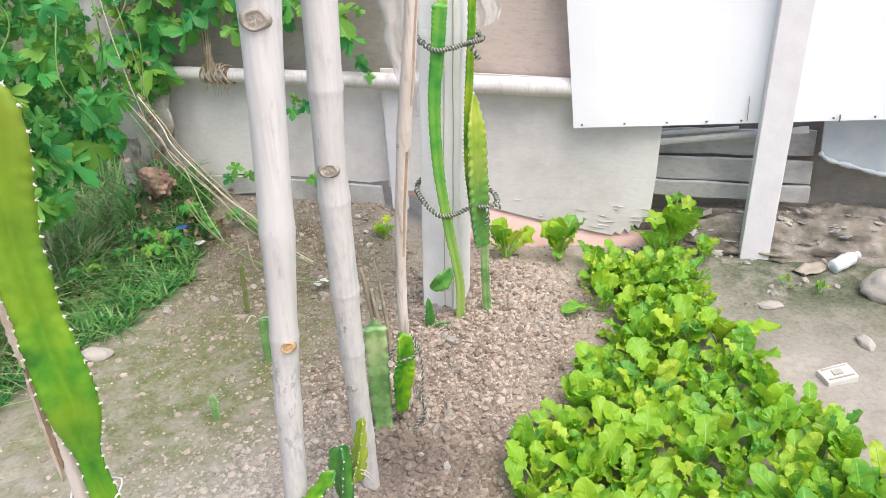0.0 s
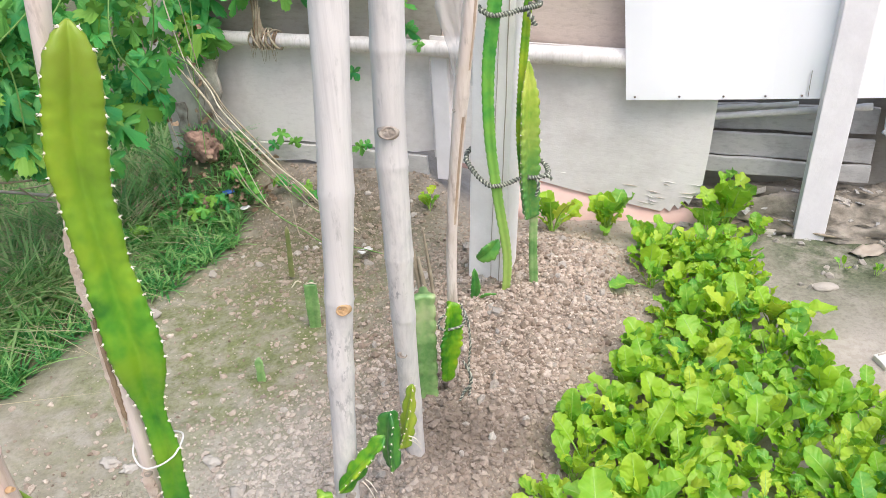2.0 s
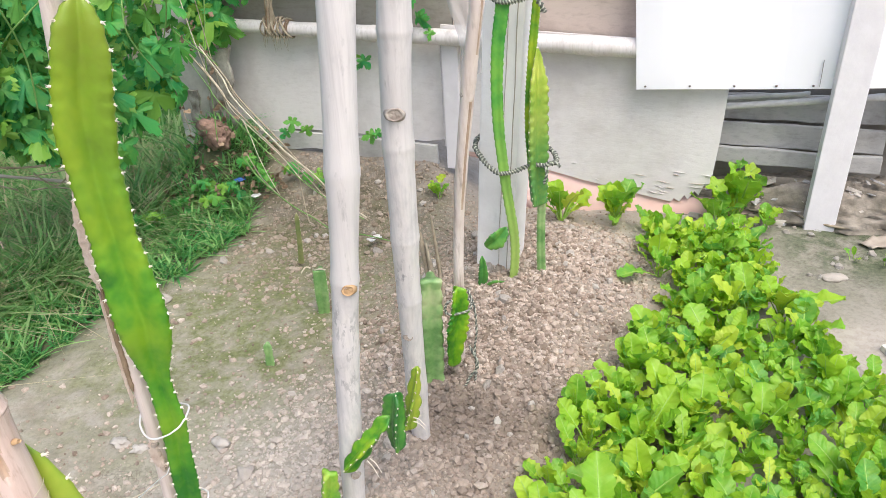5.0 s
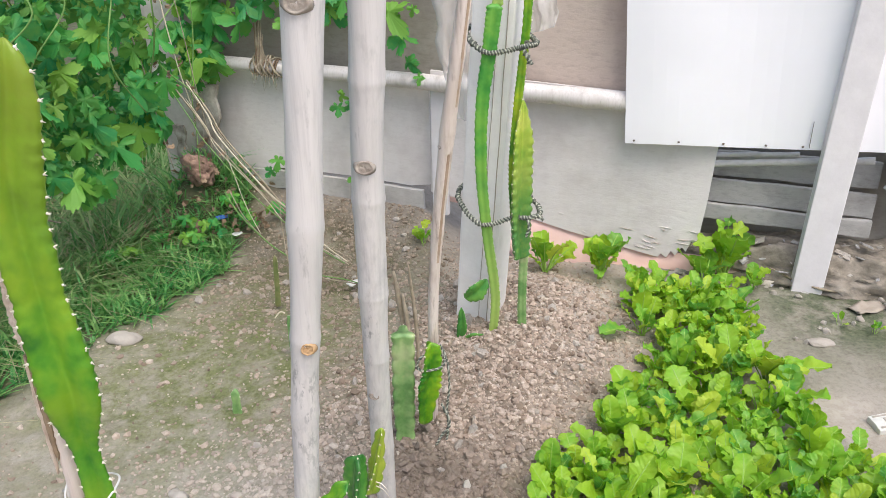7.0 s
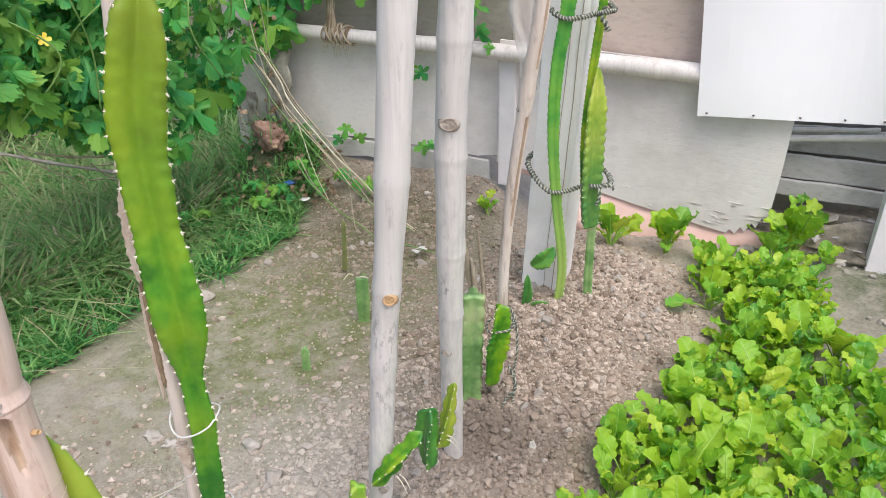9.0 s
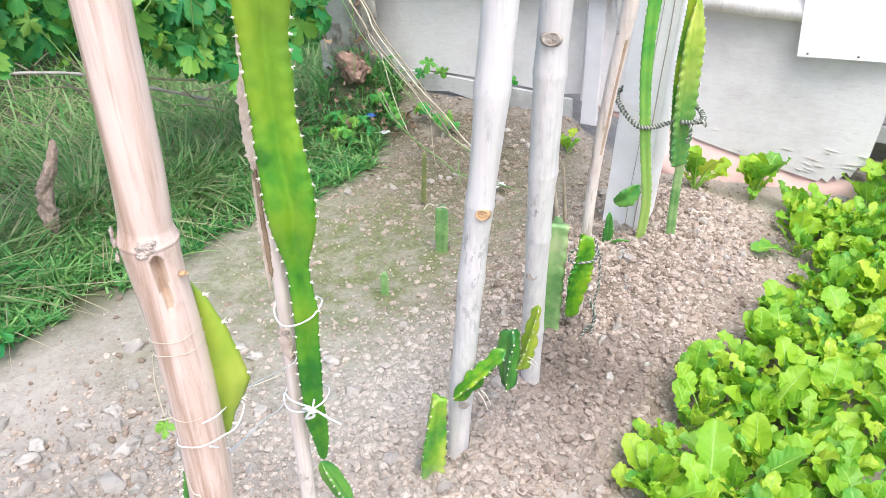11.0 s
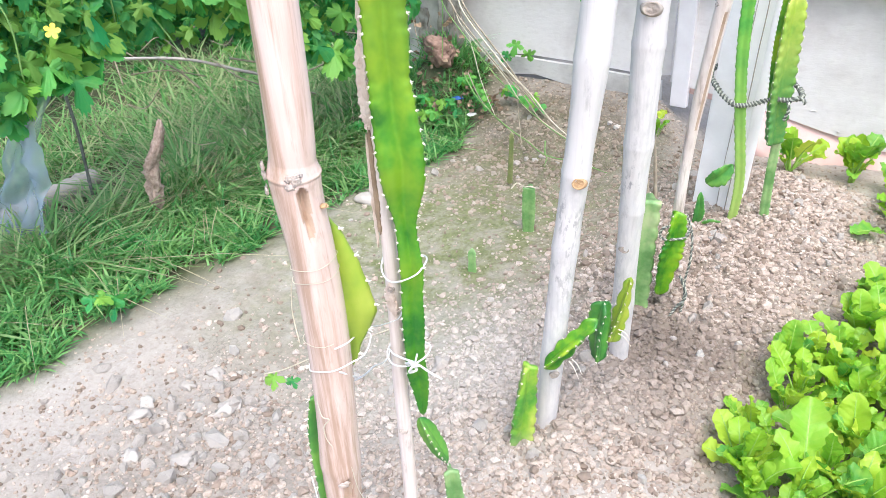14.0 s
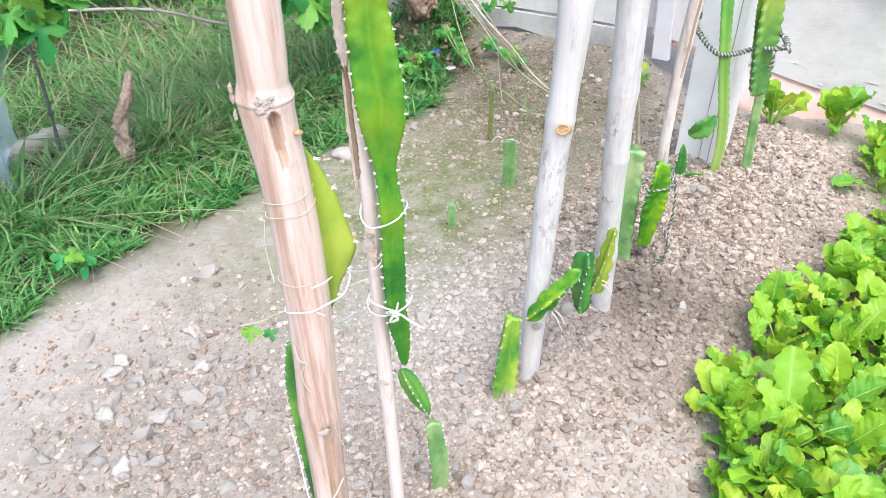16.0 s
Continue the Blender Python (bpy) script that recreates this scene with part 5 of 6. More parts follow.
def broken_panel():
    outline = [(1.37, 0.60), (1.375, 0.42), (1.39, 0.385), (1.43, 0.375), (1.47, 0.36), (1.52, 0.36), (1.58, 0.335), (1.66, 0.335), (1.80, 0.325), (2.2, 0.33), (2.2, 0.60)]
    panel("broken_panel", outline, 0.06, 0.02, CEMENT, "broken grey cement panel hanging under the sheet", "panel")
    bm = tube(bmesh.new(), [FENCE @ Vector((1.37, 0.05, 0.415)), FENCE @ Vector((1.40, 0.045, 0.392)), FENCE @ Vector((1.47, 0.05, 0.372)), FENCE @ Vector((1.6, 0.05, 0.343)), FENCE @ Vector((1.85, 0.05, 0.335))], 0.007, 60, 7, 0.8)
    tagged(part("panel_lip", bm, CEMENT), "ragged rolled lip of the broken panel", "panel")


broken_panel()


def rubble():
    rn = random.Random(4)
    ob = thing("rubble_heap", FENCE @ Vector((1.45, -0.02, 0.05)), "heap of broken grey chips under the sheet", "rubble")
    bm = bmesh.new()
    bmesh.ops.create_uvsphere(bm, u_segments=120, v_segments=50, radius=1)
    for v in bm.verts:
        v.co *= 1 + 0.22 * noise.noise(v.co * 3) + 0.14 * noise.noise(v.co * 11) + 0.10 * noise.noise(v.co * 27)
    bm.transform(FENCE @ Matrix.Translation((1.45, 0.10, 0.03)) @ Matrix.Diagonal((0.75, 0.19, 0.15, 1)))
    # brown soil, its tone lowered to paint the shade under the sheet
    part("mound", bm, plain("shaded_rubble_soil", (0.12, 0.105, 0.08), (0.42, 0.36, 0.295), 16, 0.95, 1.0), ob)
    shapes = []
    for k in range(6):
        b = slab(-0.5, 0.5, -0.32, 0.32, -0.06, 0.06, 0.03)
        for v in b.verts:
            v.co.x += 0.3 * v.co.y * (k % 3 - 1) + 0.1 * noise.noise(v.co * 3 + Vector((k, 0, 0)))
        me = bpy.data.meshes.new("chip")
        b.to_mesh(me)
        b.free()
        me.materials.append(GAPWOOD if k % 2 else STONE)
        shapes.append(me)
    for k in range(110):
        u, w = rn.uniform(0.75, 2.1), rn.uniform(-0.10, 0.06)
        z = 0.045 + max(0, 0.15 * math.sqrt(max(0, 1 - ((u - 1.45) / 0.75) ** 2 - ((w - 0.10) / 0.19) ** 2)))
        s = 0.012 + 0.030 * rn.random() ** 2
        m = FENCE @ Matrix.Translation((u, w, z + 0.006)) @ pose(0, 0, 0, rn.uniform(-25, 25), rn.uniform(-25, 25), rn.uniform(0, 360)) @ Matrix.Scale(s, 4)
        leaf_on(ob, shapes[rn.randrange(6)], m, "chip")


rubble()
bm = tube(bmesh.new(), [(0.93, 2.69, 0.115), (1.15, 2.50, 0.075), (1.45, 2.48, 0.085), (1.72, 2.52, 0.13)], 0.004, 50, 6, 0.3)
tagged(part("cane", bm, VINE), "thin bent dry cane lying across the soil", "cane")
bm = slab(-0.06, 0.06, -0.008, 0.008, 0, 0.012, 0.003)
bm.transform(pose(1.045, 2.60, height(1.045, 2.60) + 0.004, 0, 0, 38))
tagged(part("stick", bm, POSTWOOD, smooth=False), "short pale broken stick beside the post", "stick")

# pink strip at the fence foot
bm = bmesh.new()
grid = []
for i in range(61):
    u = -0.14 + 1.14 * i / 60
    top = 0.235 - 0.135 * smooth(-0.2, 0.7, u) + 0.004 * noise.noise(Vector((u * 12, 0, 0)))
    grid.append([bm.verts.new((u, -0.012 - 0.075 * smooth(-0.05, 0.15, u) * k / 4 + 0.008 * noise.noise(Vector((u * 14, k * 0.8, 2))), top - (0.045 + 0.16 * smooth(-0.02, 0.25, u)) * k / 4)) for k in range(5)])
for a, b in zip(grid, grid[1:]):
    for k in range(4):
        bm.faces.new((a[k], b[k], b[k + 1], a[k + 1]))
ext = bmesh.ops.extrude_face_region(bm, geom=bm.faces[:])
bmesh.ops.translate(bm, verts=[v for v in ext["geom"] if isinstance(v, bmesh.types.BMVert)], vec=(0, 0.01, 0))
bmesh.ops.recalc_face_normals(bm, faces=bm.faces[:])
bm.transform(FENCE)
tagged(part("pink_sheet", bm, PINK), "faded pink sheeting along the fence foot", "sheeting")


# plastic film caught on the rail and the post
def film_sheet(label, corners, seed, amount=0.03, tone=(0.78, 0.76, 0.74), cover=0.45):
    n = Nodes("clear_film")
    n.done(tone, 0.25, n.noise(40, 4), 0.5, 0.01)
    clear = n.add("ShaderNodeBsdfTransparent")
    both = n.add("ShaderNodeMixShader", _0=cover, _1=clear.outputs[0], _2=n.bsdf.outputs[0])
    n.tree.links.new(both.outputs[0], n.tree.nodes["Material Output"].inputs[0])
    a, b, c, d = (Vector(q) for q in corners)
    bm = bmesh.new()
    rows = cols = 18
    grid = []
    for j in range(rows + 1):
        row = []
        for i in range(cols + 1):
            s, t = i / cols, j / rows
            p = (a * (1 - s) + b * s) * (1 - t) + (d * (1 - s) + c * s) * t
            row.append(bm.verts.new(p + Vector((0.3, 1, 0)) * amount * fbm(s * 4 + seed, t * 2) + Vector((amount * 0.6 * fbm(t * 3, seed), 0, 0))))
        grid.append(row)
    for j in range(rows):
        for i in range(cols):
            bm.faces.new((grid[j][i], grid[j][i + 1], grid[j + 1][i + 1], grid[j + 1][i]))
    tagged(part("plastic_film", bm, n.mat), label, "plastic film", "plastic film")


film_sheet("torn clear plastic film hanging over the rail", [(-0.17, 2.72, 1.02), (-0.02, 2.66, 1.15), (-0.03, 2.66, 0.60), (-0.10, 2.70, 0.62)], 1.0)
film_sheet("torn clear plastic film behind the post", [(0.115, 2.30, 1.2), (0.235, 2.33, 1.2), (0.20, 2.32, 0.97), (0.115, 2.30, 0.95)], 3.0)

# ---- corner pillar, litter and dry vines ----
bm = slab(-1.46, -1.26, -0.06, 0.14, -0.1, 1.7, 0.012)
bmesh.ops.subdivide_edges(bm, edges=bm.edges[:], cuts=6)
for v in bm.verts:
    v.co += Vector((1, 1, 0)) * 0.012 * noise.noise(v.co * 6)
bm.transform(FENCE)
tagged(part("corner_pillar", bm, plain("peeling_plaster", (0.34, 0.31, 0.27), (0.62, 0.59, 0.54), 9, 0.9, 0.6)), "weathered peeling plaster pillar at the fence corner", "pillar")


def crumpled_rag():
    bm = bmesh.new()
    bmesh.ops.create_icosphere(bm, subdivisions=4, radius=1)
    for v in bm.verts:
        n_ = v.co.normalized()
        crease = (1 - abs(noise.noise(n_ * 1.7 + Vector((5, 0, 0))))) ** 9 + 0.5 * (1 - abs(noise.noise(n_ * 3.4 + Vector((0, 8, 0))))) ** 7
        v.co *= 1 + 0.45 * noise.noise(n_ * 1.3) - 0.34 * crease + 0.10 * noise.noise(n_ * 6)
    bm.transform(Matrix.Translation((-1.16, 3.13, 0.27)) @ Matrix.Rotation(0.5, 4, "Y") @ Matrix.Diagonal((0.085, 0.05, 0.062, 1)))
    tagged(part("crumpled_rag", bm, plain("reddish_rag", (0.10, 0.06, 0.045), (0.46, 0.29, 0.22), 26, 0.9, 0.8)), "crumpled reddish brown rag on the corner litter", "rag")


crumpled_rag()


def dry_vines():
    ob = thing("dry_vine_tangle", (-0.9, 3.0, 0.1), "tangle of dry brown vine stems by the fence corner", "dry vine")
    rn = random.Random(9)
    # a loose bundle sweeping down to the soil, two low runners and a few stems hanging from the vine
    bundle = ((-1.12, 3.0, 0.64), (-1.02, 2.90, 0.55), (-0.95, 2.80, 0.50), (-0.78, 2.70, 0.35), (-0.69, 2.69, 0.25), (-0.60, 2.68, 0.16), (-0.47, 2.60, 0.115))
    low = ((-1.00, 2.98, 0.24), (-0.92, 2.90, 0.155), (-0.78, 2.75, 0.11), (-0.68, 2.67, 0.09), (-0.587, 2.60, 0.073), (-0.47, 2.56, 0.07), (-0.36, 2.50, 0.07))
    ways = [bundle] * 6 + [low] * 2
    for a, b in (((-1.2, 2.98, 1.3), (-1.08, 2.96, 0.55)), ((-1.14, 2.98, 1.35), (-1.04, 2.96, 0.42)), ((-1.05, 2.99, 0.95), (-1.10, 2.95, 0.3)), ((-1.3, 2.95, 1.1), (-1.18, 2.9, 0.35)), ((-0.98, 2.95, 0.40), (-0.86, 2.86, 0.12)), ((-0.74, 2.72, 0.28), (-0.70, 2.64, 0.08)), ((-0.62, 2.63, 0.10), (-0.58, 2.52, 0.05))):
        ways.append([tuple(a[i] + (b[i] - a[i]) * f for i in range(3)) for f in (0, 0.25, 0.5, 0.75, 1)])
    for k, way in enumerate(ways):
        off = [rn.uniform(-0.035, 0.035) for _ in range(3)] if k < 6 else [rn.uniform(-0.012, 0.012) for _ in range(3)]
        last = len(way) - 1
        pts = [tuple(p[i] + off[i] * (1.3 - 0.8 * q / last) + rn.uniform(-0.009, 0.009) for i in range(3)) for q, p in enumerate(way)]
        part("stem", tube(bmesh.new(), pts, [(0, rn.uniform(0.002, 0.004)), (1, rn.uniform(0.0012, 0.003))], 56, 5, 0.4), (STRAW_STEM, VINE, GREEN_VINE, VINE)[k % 4], ob)


dry_vines()


def dead_leaves():
    """Crumpled brown leaves caught in the dry stems and on the corner litter."""
    rn = random.Random(14)
    for k in range(190):
        if k < 34:
            p = Vector((-1.12 + rn.uniform(-0.10, 0.10), 2.93 + rn.uniform(-0.05, 0.05), rn.uniform(0.28, 1.0)))
        else:
            x, y = rn.uniform(-1.5, -0.85), rn.uniform(2.9, 3.2)
            p = Vector((x, y, height(x, y) + rn.uniform(0.03, 0.10)))
        bm = bmesh.new()
        rows, cols, s = 5, 4, rn.uniform(0.008, 0.020)
        grid = [[bm.verts.new((s * (i / cols - 0.5) * (1 - 1.2 * (j / rows - 0.5) ** 2), s * 1.5 * (j / rows - 0.5), s * 0.8 * noise.noise(Vector((i * 0.7, j * 0.7, k))))) for i in range(cols + 1)] for j in range(rows + 1)]
        for j in range(rows):
            for i in range(cols):
                bm.faces.new((grid[j][i], grid[j][i + 1], grid[j + 1][i + 1], grid[j + 1][i]))
        bm.transform(Matrix.Translation(p) @ pose(0, 0, 0, rn.uniform(0, 360), rn.uniform(0, 360), rn.uniform(0, 360)))
        tagged(part("dead_leaf", bm, DEAD_LEAF), "curled dry brown leaf in the corner litter", "dead leaf", "dead leaves")


dead_leaves()

# torn sheath strips on the thin stick
for k, (x0, z, h_, r) in enumerate(((-0.4725, 0.945, 0.10, 0.007), (-0.4705, 0.82, 0.15, 0.0035), (-0.4690, 0.79, 0.10, 0.003), (-0.4650, 0.640, 0.045, 0.008), (-0.4665, 1.00, 0.10, 0.005), (-0.4710, 0.915, 0.06, 0.008), (-0.4605, 0.625, 0.03, 0.006), (-0.4745, 0.80, 0.16, 0.003))):
    bm = bmesh.new()
    rings = []
    for j in range(22):
        s = j / 21
        c = Vector((x0 + 0.0015 * noise.noise(Vector((s * 6, k, 3))), 0.825, z - h_ * 0.5 + h_ * s))
        w = r * (0.15 + 0.85 * math.sin(math.pi * s) ** 0.5) * (1 + 0.9 * noise.noise(Vector((s * 16, k, 0))))
        rings.append([c + Vector((math.cos(a) * w, math.sin(a) * 0.0025, 0.004 * noise.noise(Vector((j, a, k))))) for a in (2 * math.pi * i / 8 for i in range(8))])
    loft(bm, rings)
    tagged(part("torn_sheath", bm, DEAD_LEAF if k in (1, 2) else SHEATH, smooth=False), "torn papery sheath on the thin stick", "sheath", "torn sheaths")

# weathered boards leaning at the corner pillar
for k, (u0, z0, u1, z1, w) in enumerate(((-1.17, 0.02, -1.14, 0.60, 0.035), (-1.27, 0.0, -1.22, 0.52, 0.025), (-1.33, 0.05, -1.36, 0.40, 0.03))):
    bm = slab(-w, w, -0.008, 0.008, 0, 1, 0.003)
    bmesh.ops.subdivide_edges(bm, edges=[e for e in bm.edges if abs(e.verts[0].co.z - e.verts[1].co.z) > 0.5], cuts=12)
    for v in bm.verts:
        s = v.co.z
        v.co.x = v.co.x * (1 + 0.9 * noise.noise(Vector((s * 7, k, v.co.x * 40)))) + u0 + (u1 - u0) * s
        v.co.z = z0 + (z1 - z0) * s + 0.02 * noise.noise(Vector((v.co.x * 30, k, 0)))
        v.co.y += -0.10 + 0.02 * k
    bm.transform(FENCE)
    tagged(part("leaning_board", bm, ROTTEN, smooth=False), "rotten pale board leaning at the fence corner", "board", "leaning boards")

# split veneer on the big plywood sheet
rn = random.Random(52)
sheet_ob = next(o for o in scene.objects if o.name == "plywood_sheet")
for k in range(16):
    u = rn.uniform(0.62, 0.82) if k < 13 else rn.uniform(0.3, 0.62)
    z = lerp_list(((0, 0.21), (0.5, 0.125), (0.70, 0.10), (0.83, 0.17)), u) + rn.random() ** 2 * 0.10 + 0.006
    l, w = rn.uniform(0.02, 0.07), rn.uniform(0.0004, 0.0012)
    bm = bmesh.new()
    y = -0.0085 - 0.05 * max(0, 0.6 - z)
    tilt = rn.uniform(-0.35, 0.05)
    pts = [(u - l / 2, y, z - tilt * l / 2), (u, y - 0.003, z + w), (u + l / 2, y, z + tilt * l / 2), (u, y - 0.002, z - w)]
    vs = [bm.verts.new(p) for p in pts]
    top = bm.verts.new((u, y + 0.003, z))
    bm.faces.new((vs[0], vs[3], vs[1]))
    bm.faces.new((vs[3], vs[2], vs[1]))
    bm.faces.new((vs[0], vs[1], top))
    bm.faces.new((vs[1], vs[2], top))
    part("splinter", bm, PLY_BROWN if k % 3 == 1 else PLY, sheet_ob, smooth=False, m=FENCE)


# seedling with round leaves by the pink sheeting
def round_seedling():
    ob = thing("squash_seedling", (0.86, 2.66, 0.05), "pale green squash seedling with round leaves", "seedling")
    for k, (p, s) in enumerate((((0.836, 2.66, 0.235), 0.024), ((0.90, 2.66, 0.225), 0.028), ((0.78, 2.64, 0.18), 0.032), ((0.88, 2.64, 0.15), 0.030), ((0.865, 2.67, 0.25), 0.018))):
        part("stalk", tube(bmesh.new(), [(0.86, 2.67, 0.04), ((0.86 + p[0]) / 2, 2.67, p[2] * 0.6), p], 0.0025, 16, 6), RIB, ob)
        bm = bmesh.new()
        c = bm.verts.new((0, 0, -0.006))
        rim = [bm.verts.new((s * math.cos(a) * (1 + 0.25 * math.cos(5 * a + k)), s * math.sin(a) * (1 + 0.25 * math.cos(5 * a + k)), 0.007 * math.sin(3 * a + k))) for a in (2 * math.pi * i / 24 for i in range(24))]
        for i in range(24):
            bm.faces.new((rim[i], rim[(i + 1) % 24], c))
        bm.transform(Matrix.Translation(p) @ Vector((0.5 - 0.3 * k, -0.5 - 0.3 * (k % 2), 0.6)).to_track_quat("Z", "Y").to_matrix().to_4x4())
        part("leaf", bm, GREENS, ob)


round_seedling()

# frayed fibres hanging from the rail binding
for k in range(14):
    p = FENCE @ Vector((-0.935 + 0.009 * k, -0.082, 0.66))
    q = FENCE @ Vector((-0.94 + 0.010 * k + rn.uniform(-0.015, 0.015), -0.085, 0.66 - rn.uniform(0.02, 0.07)))
    tagged(part("loose_fibre", tube(bmesh.new(), [p, (p + q) / 2 + Vector((0, -0.004, 0)), q], [(0, 0.0016), (1, 0.0005)], 8, 5), VINE), "loose brown fibre hanging from the rail binding", "fibre", "loose fibres")
knot_ob = thing("vine_knot", FENCE @ Vector((-0.90, -0.07, 0.70)), "brown fibrous vine bundle knotted above the rail", "vine knot")
for k in range(18):
    a, s = k * 2.4, rn.uniform(0.004, 0.018)
    p = FENCE @ Vector((-0.90 + 1.9 * s * math.cos(a), -0.07 + s * math.sin(a) * 0.6, 0.665 + rn.uniform(-0.02, 0.01)))
    q = FENCE @ Vector((-0.898 + s * math.cos(a + 0.6), -0.07 + s * math.sin(a + 0.6) * 0.6, 0.75))
    r = FENCE @ Vector((-0.90 + 1.2 * s * math.cos(a + 1.2), -0.06 + s * math.sin(a + 1.2) * 0.6, 0.80 + rn.uniform(-0.03, 0.12)))
    part("fibre", tube(bmesh.new(), [p, q, r], [(0, 0.003), (0.6, 0.0045), (1, 0.0015)], 16, 5, 0.5), DEAD_LEAF if k % 3 == 0 else VINE, knot_ob)


# ---- gourd vine over the corner and the left edge ----
def gourd_leaf(k, fine=True):
    """A deeply lobed leaf lying near the XY plane, its stalk at the origin."""
    rnd = random.Random(300 + k)
    bm = bmesh.new()
    outer, mid = [], []
    size = 0.05
    # five lobes, each with a blunt tip and two side teeth, cut deep between
    rim = [(-178, 0.10)]
    for at, long in ((-138, 0.62), (-72, 0.92), (0, 1.12), (72, 0.92), (138, 0.62)):
        at += rnd.uniform(-5, 5)
        half = 33 if abs(at) < 110 else 28
        teeth = ((-1, 0.40), (-0.82, 0.66), (-0.66, 0.80), (-0.48, 0.74), (-0.36, 0.84), (-0.24, 0.93), (-0.13, 0.88), (0, 1.0), (0.13, 0.88), (0.24, 0.93), (0.36, 0.84), (0.48, 0.74), (0.66, 0.80), (0.82, 0.66), (1, 0.40))
        if not fine:
            teeth = ((-1, 0.40), (-0.6, 0.80), (-0.4, 0.72), (0, 1.0), (0.4, 0.72), (0.6, 0.80), (1, 0.40))
        for q, r in teeth:
            rim.append((at + q * half, long * (r if abs(q) < 1 else 0.34 / long) * rnd.uniform(0.94, 1.06)))
    rim.append((178, 0.10))
    n = len(rim)
    for deg, r in rim:
        a, r = radians(deg), r * size
        bend = -0.35 * (r / size) ** 2 * size + 0.012 * math.sin(3 * a + k)
        d = Vector((math.sin(a), math.cos(a), 0))
        outer.append(bm.verts.new(d * r + Vector((0, 0, bend))))
        mid.append(bm.verts.new(d * min(r * 0.6, 0.017) + Vector((0, 0, bend * 0.3 + 0.003 * math.cos(5 * a)))))
    c = bm.verts.new((0, 0, 0))
    for i in range(n):
        j = (i + 1) % n
        bm.faces.new((outer[i], outer[j], mid[j], mid[i]))
        bm.faces.new((mid[i], mid[j], c))
    bmesh.ops.recalc_face_normals(bm, faces=bm.faces[:])
    me = bpy.data.meshes.new("gourd_leaf")
    bm.to_mesh(me)
    bm.free()
    for f in me.polygons:
        f.use_smooth = True
    me.materials.append(GOURD)
    return me


GOURD_LEAVES = [gourd_leaf(k) for k in range(6)]


def vine_place(rn, near):
    """A place and a facing for one leaf of the hanging mass."""
    while True:
        s = rn.random() ** 0.9
        z = rn.uniform(0.30, 1.14)
        x, y = -1.12 - 0.95 * s, 3.02 - 1.75 * s
        low = 0.56 - 0.14 * math.sin(s * 9) - 0.10 * smooth(0.1, 0.3, s) * smooth(0.55, 0.35, s) + 0.08 * smooth(0.6, 1.0, s)
        if z < low or (s < 0.30 and rn.random() < 0.65):
            continue
        depth = rn.uniform(0, 0.10) if near else rn.uniform(0.05, 0.28)
        return Vector((x - 0.89 * depth + rn.uniform(-0.03, 0.03), y + 0.45 * depth, z)), s


def leaf_turn(rn, toward=(0.55, -0.75, 0.45)):
    d = (Vector(toward) + Vector((rn.uniform(-1, 1), rn.uniform(-1, 1), rn.uniform(-0.8, 0.8))) * 0.75).normalized()
    return d.to_track_quat("Z", "Y").to_matrix().to_4x4() @ Matrix.Rotation(math.pi + rn.uniform(-0.9, 0.9), 4, "Z")


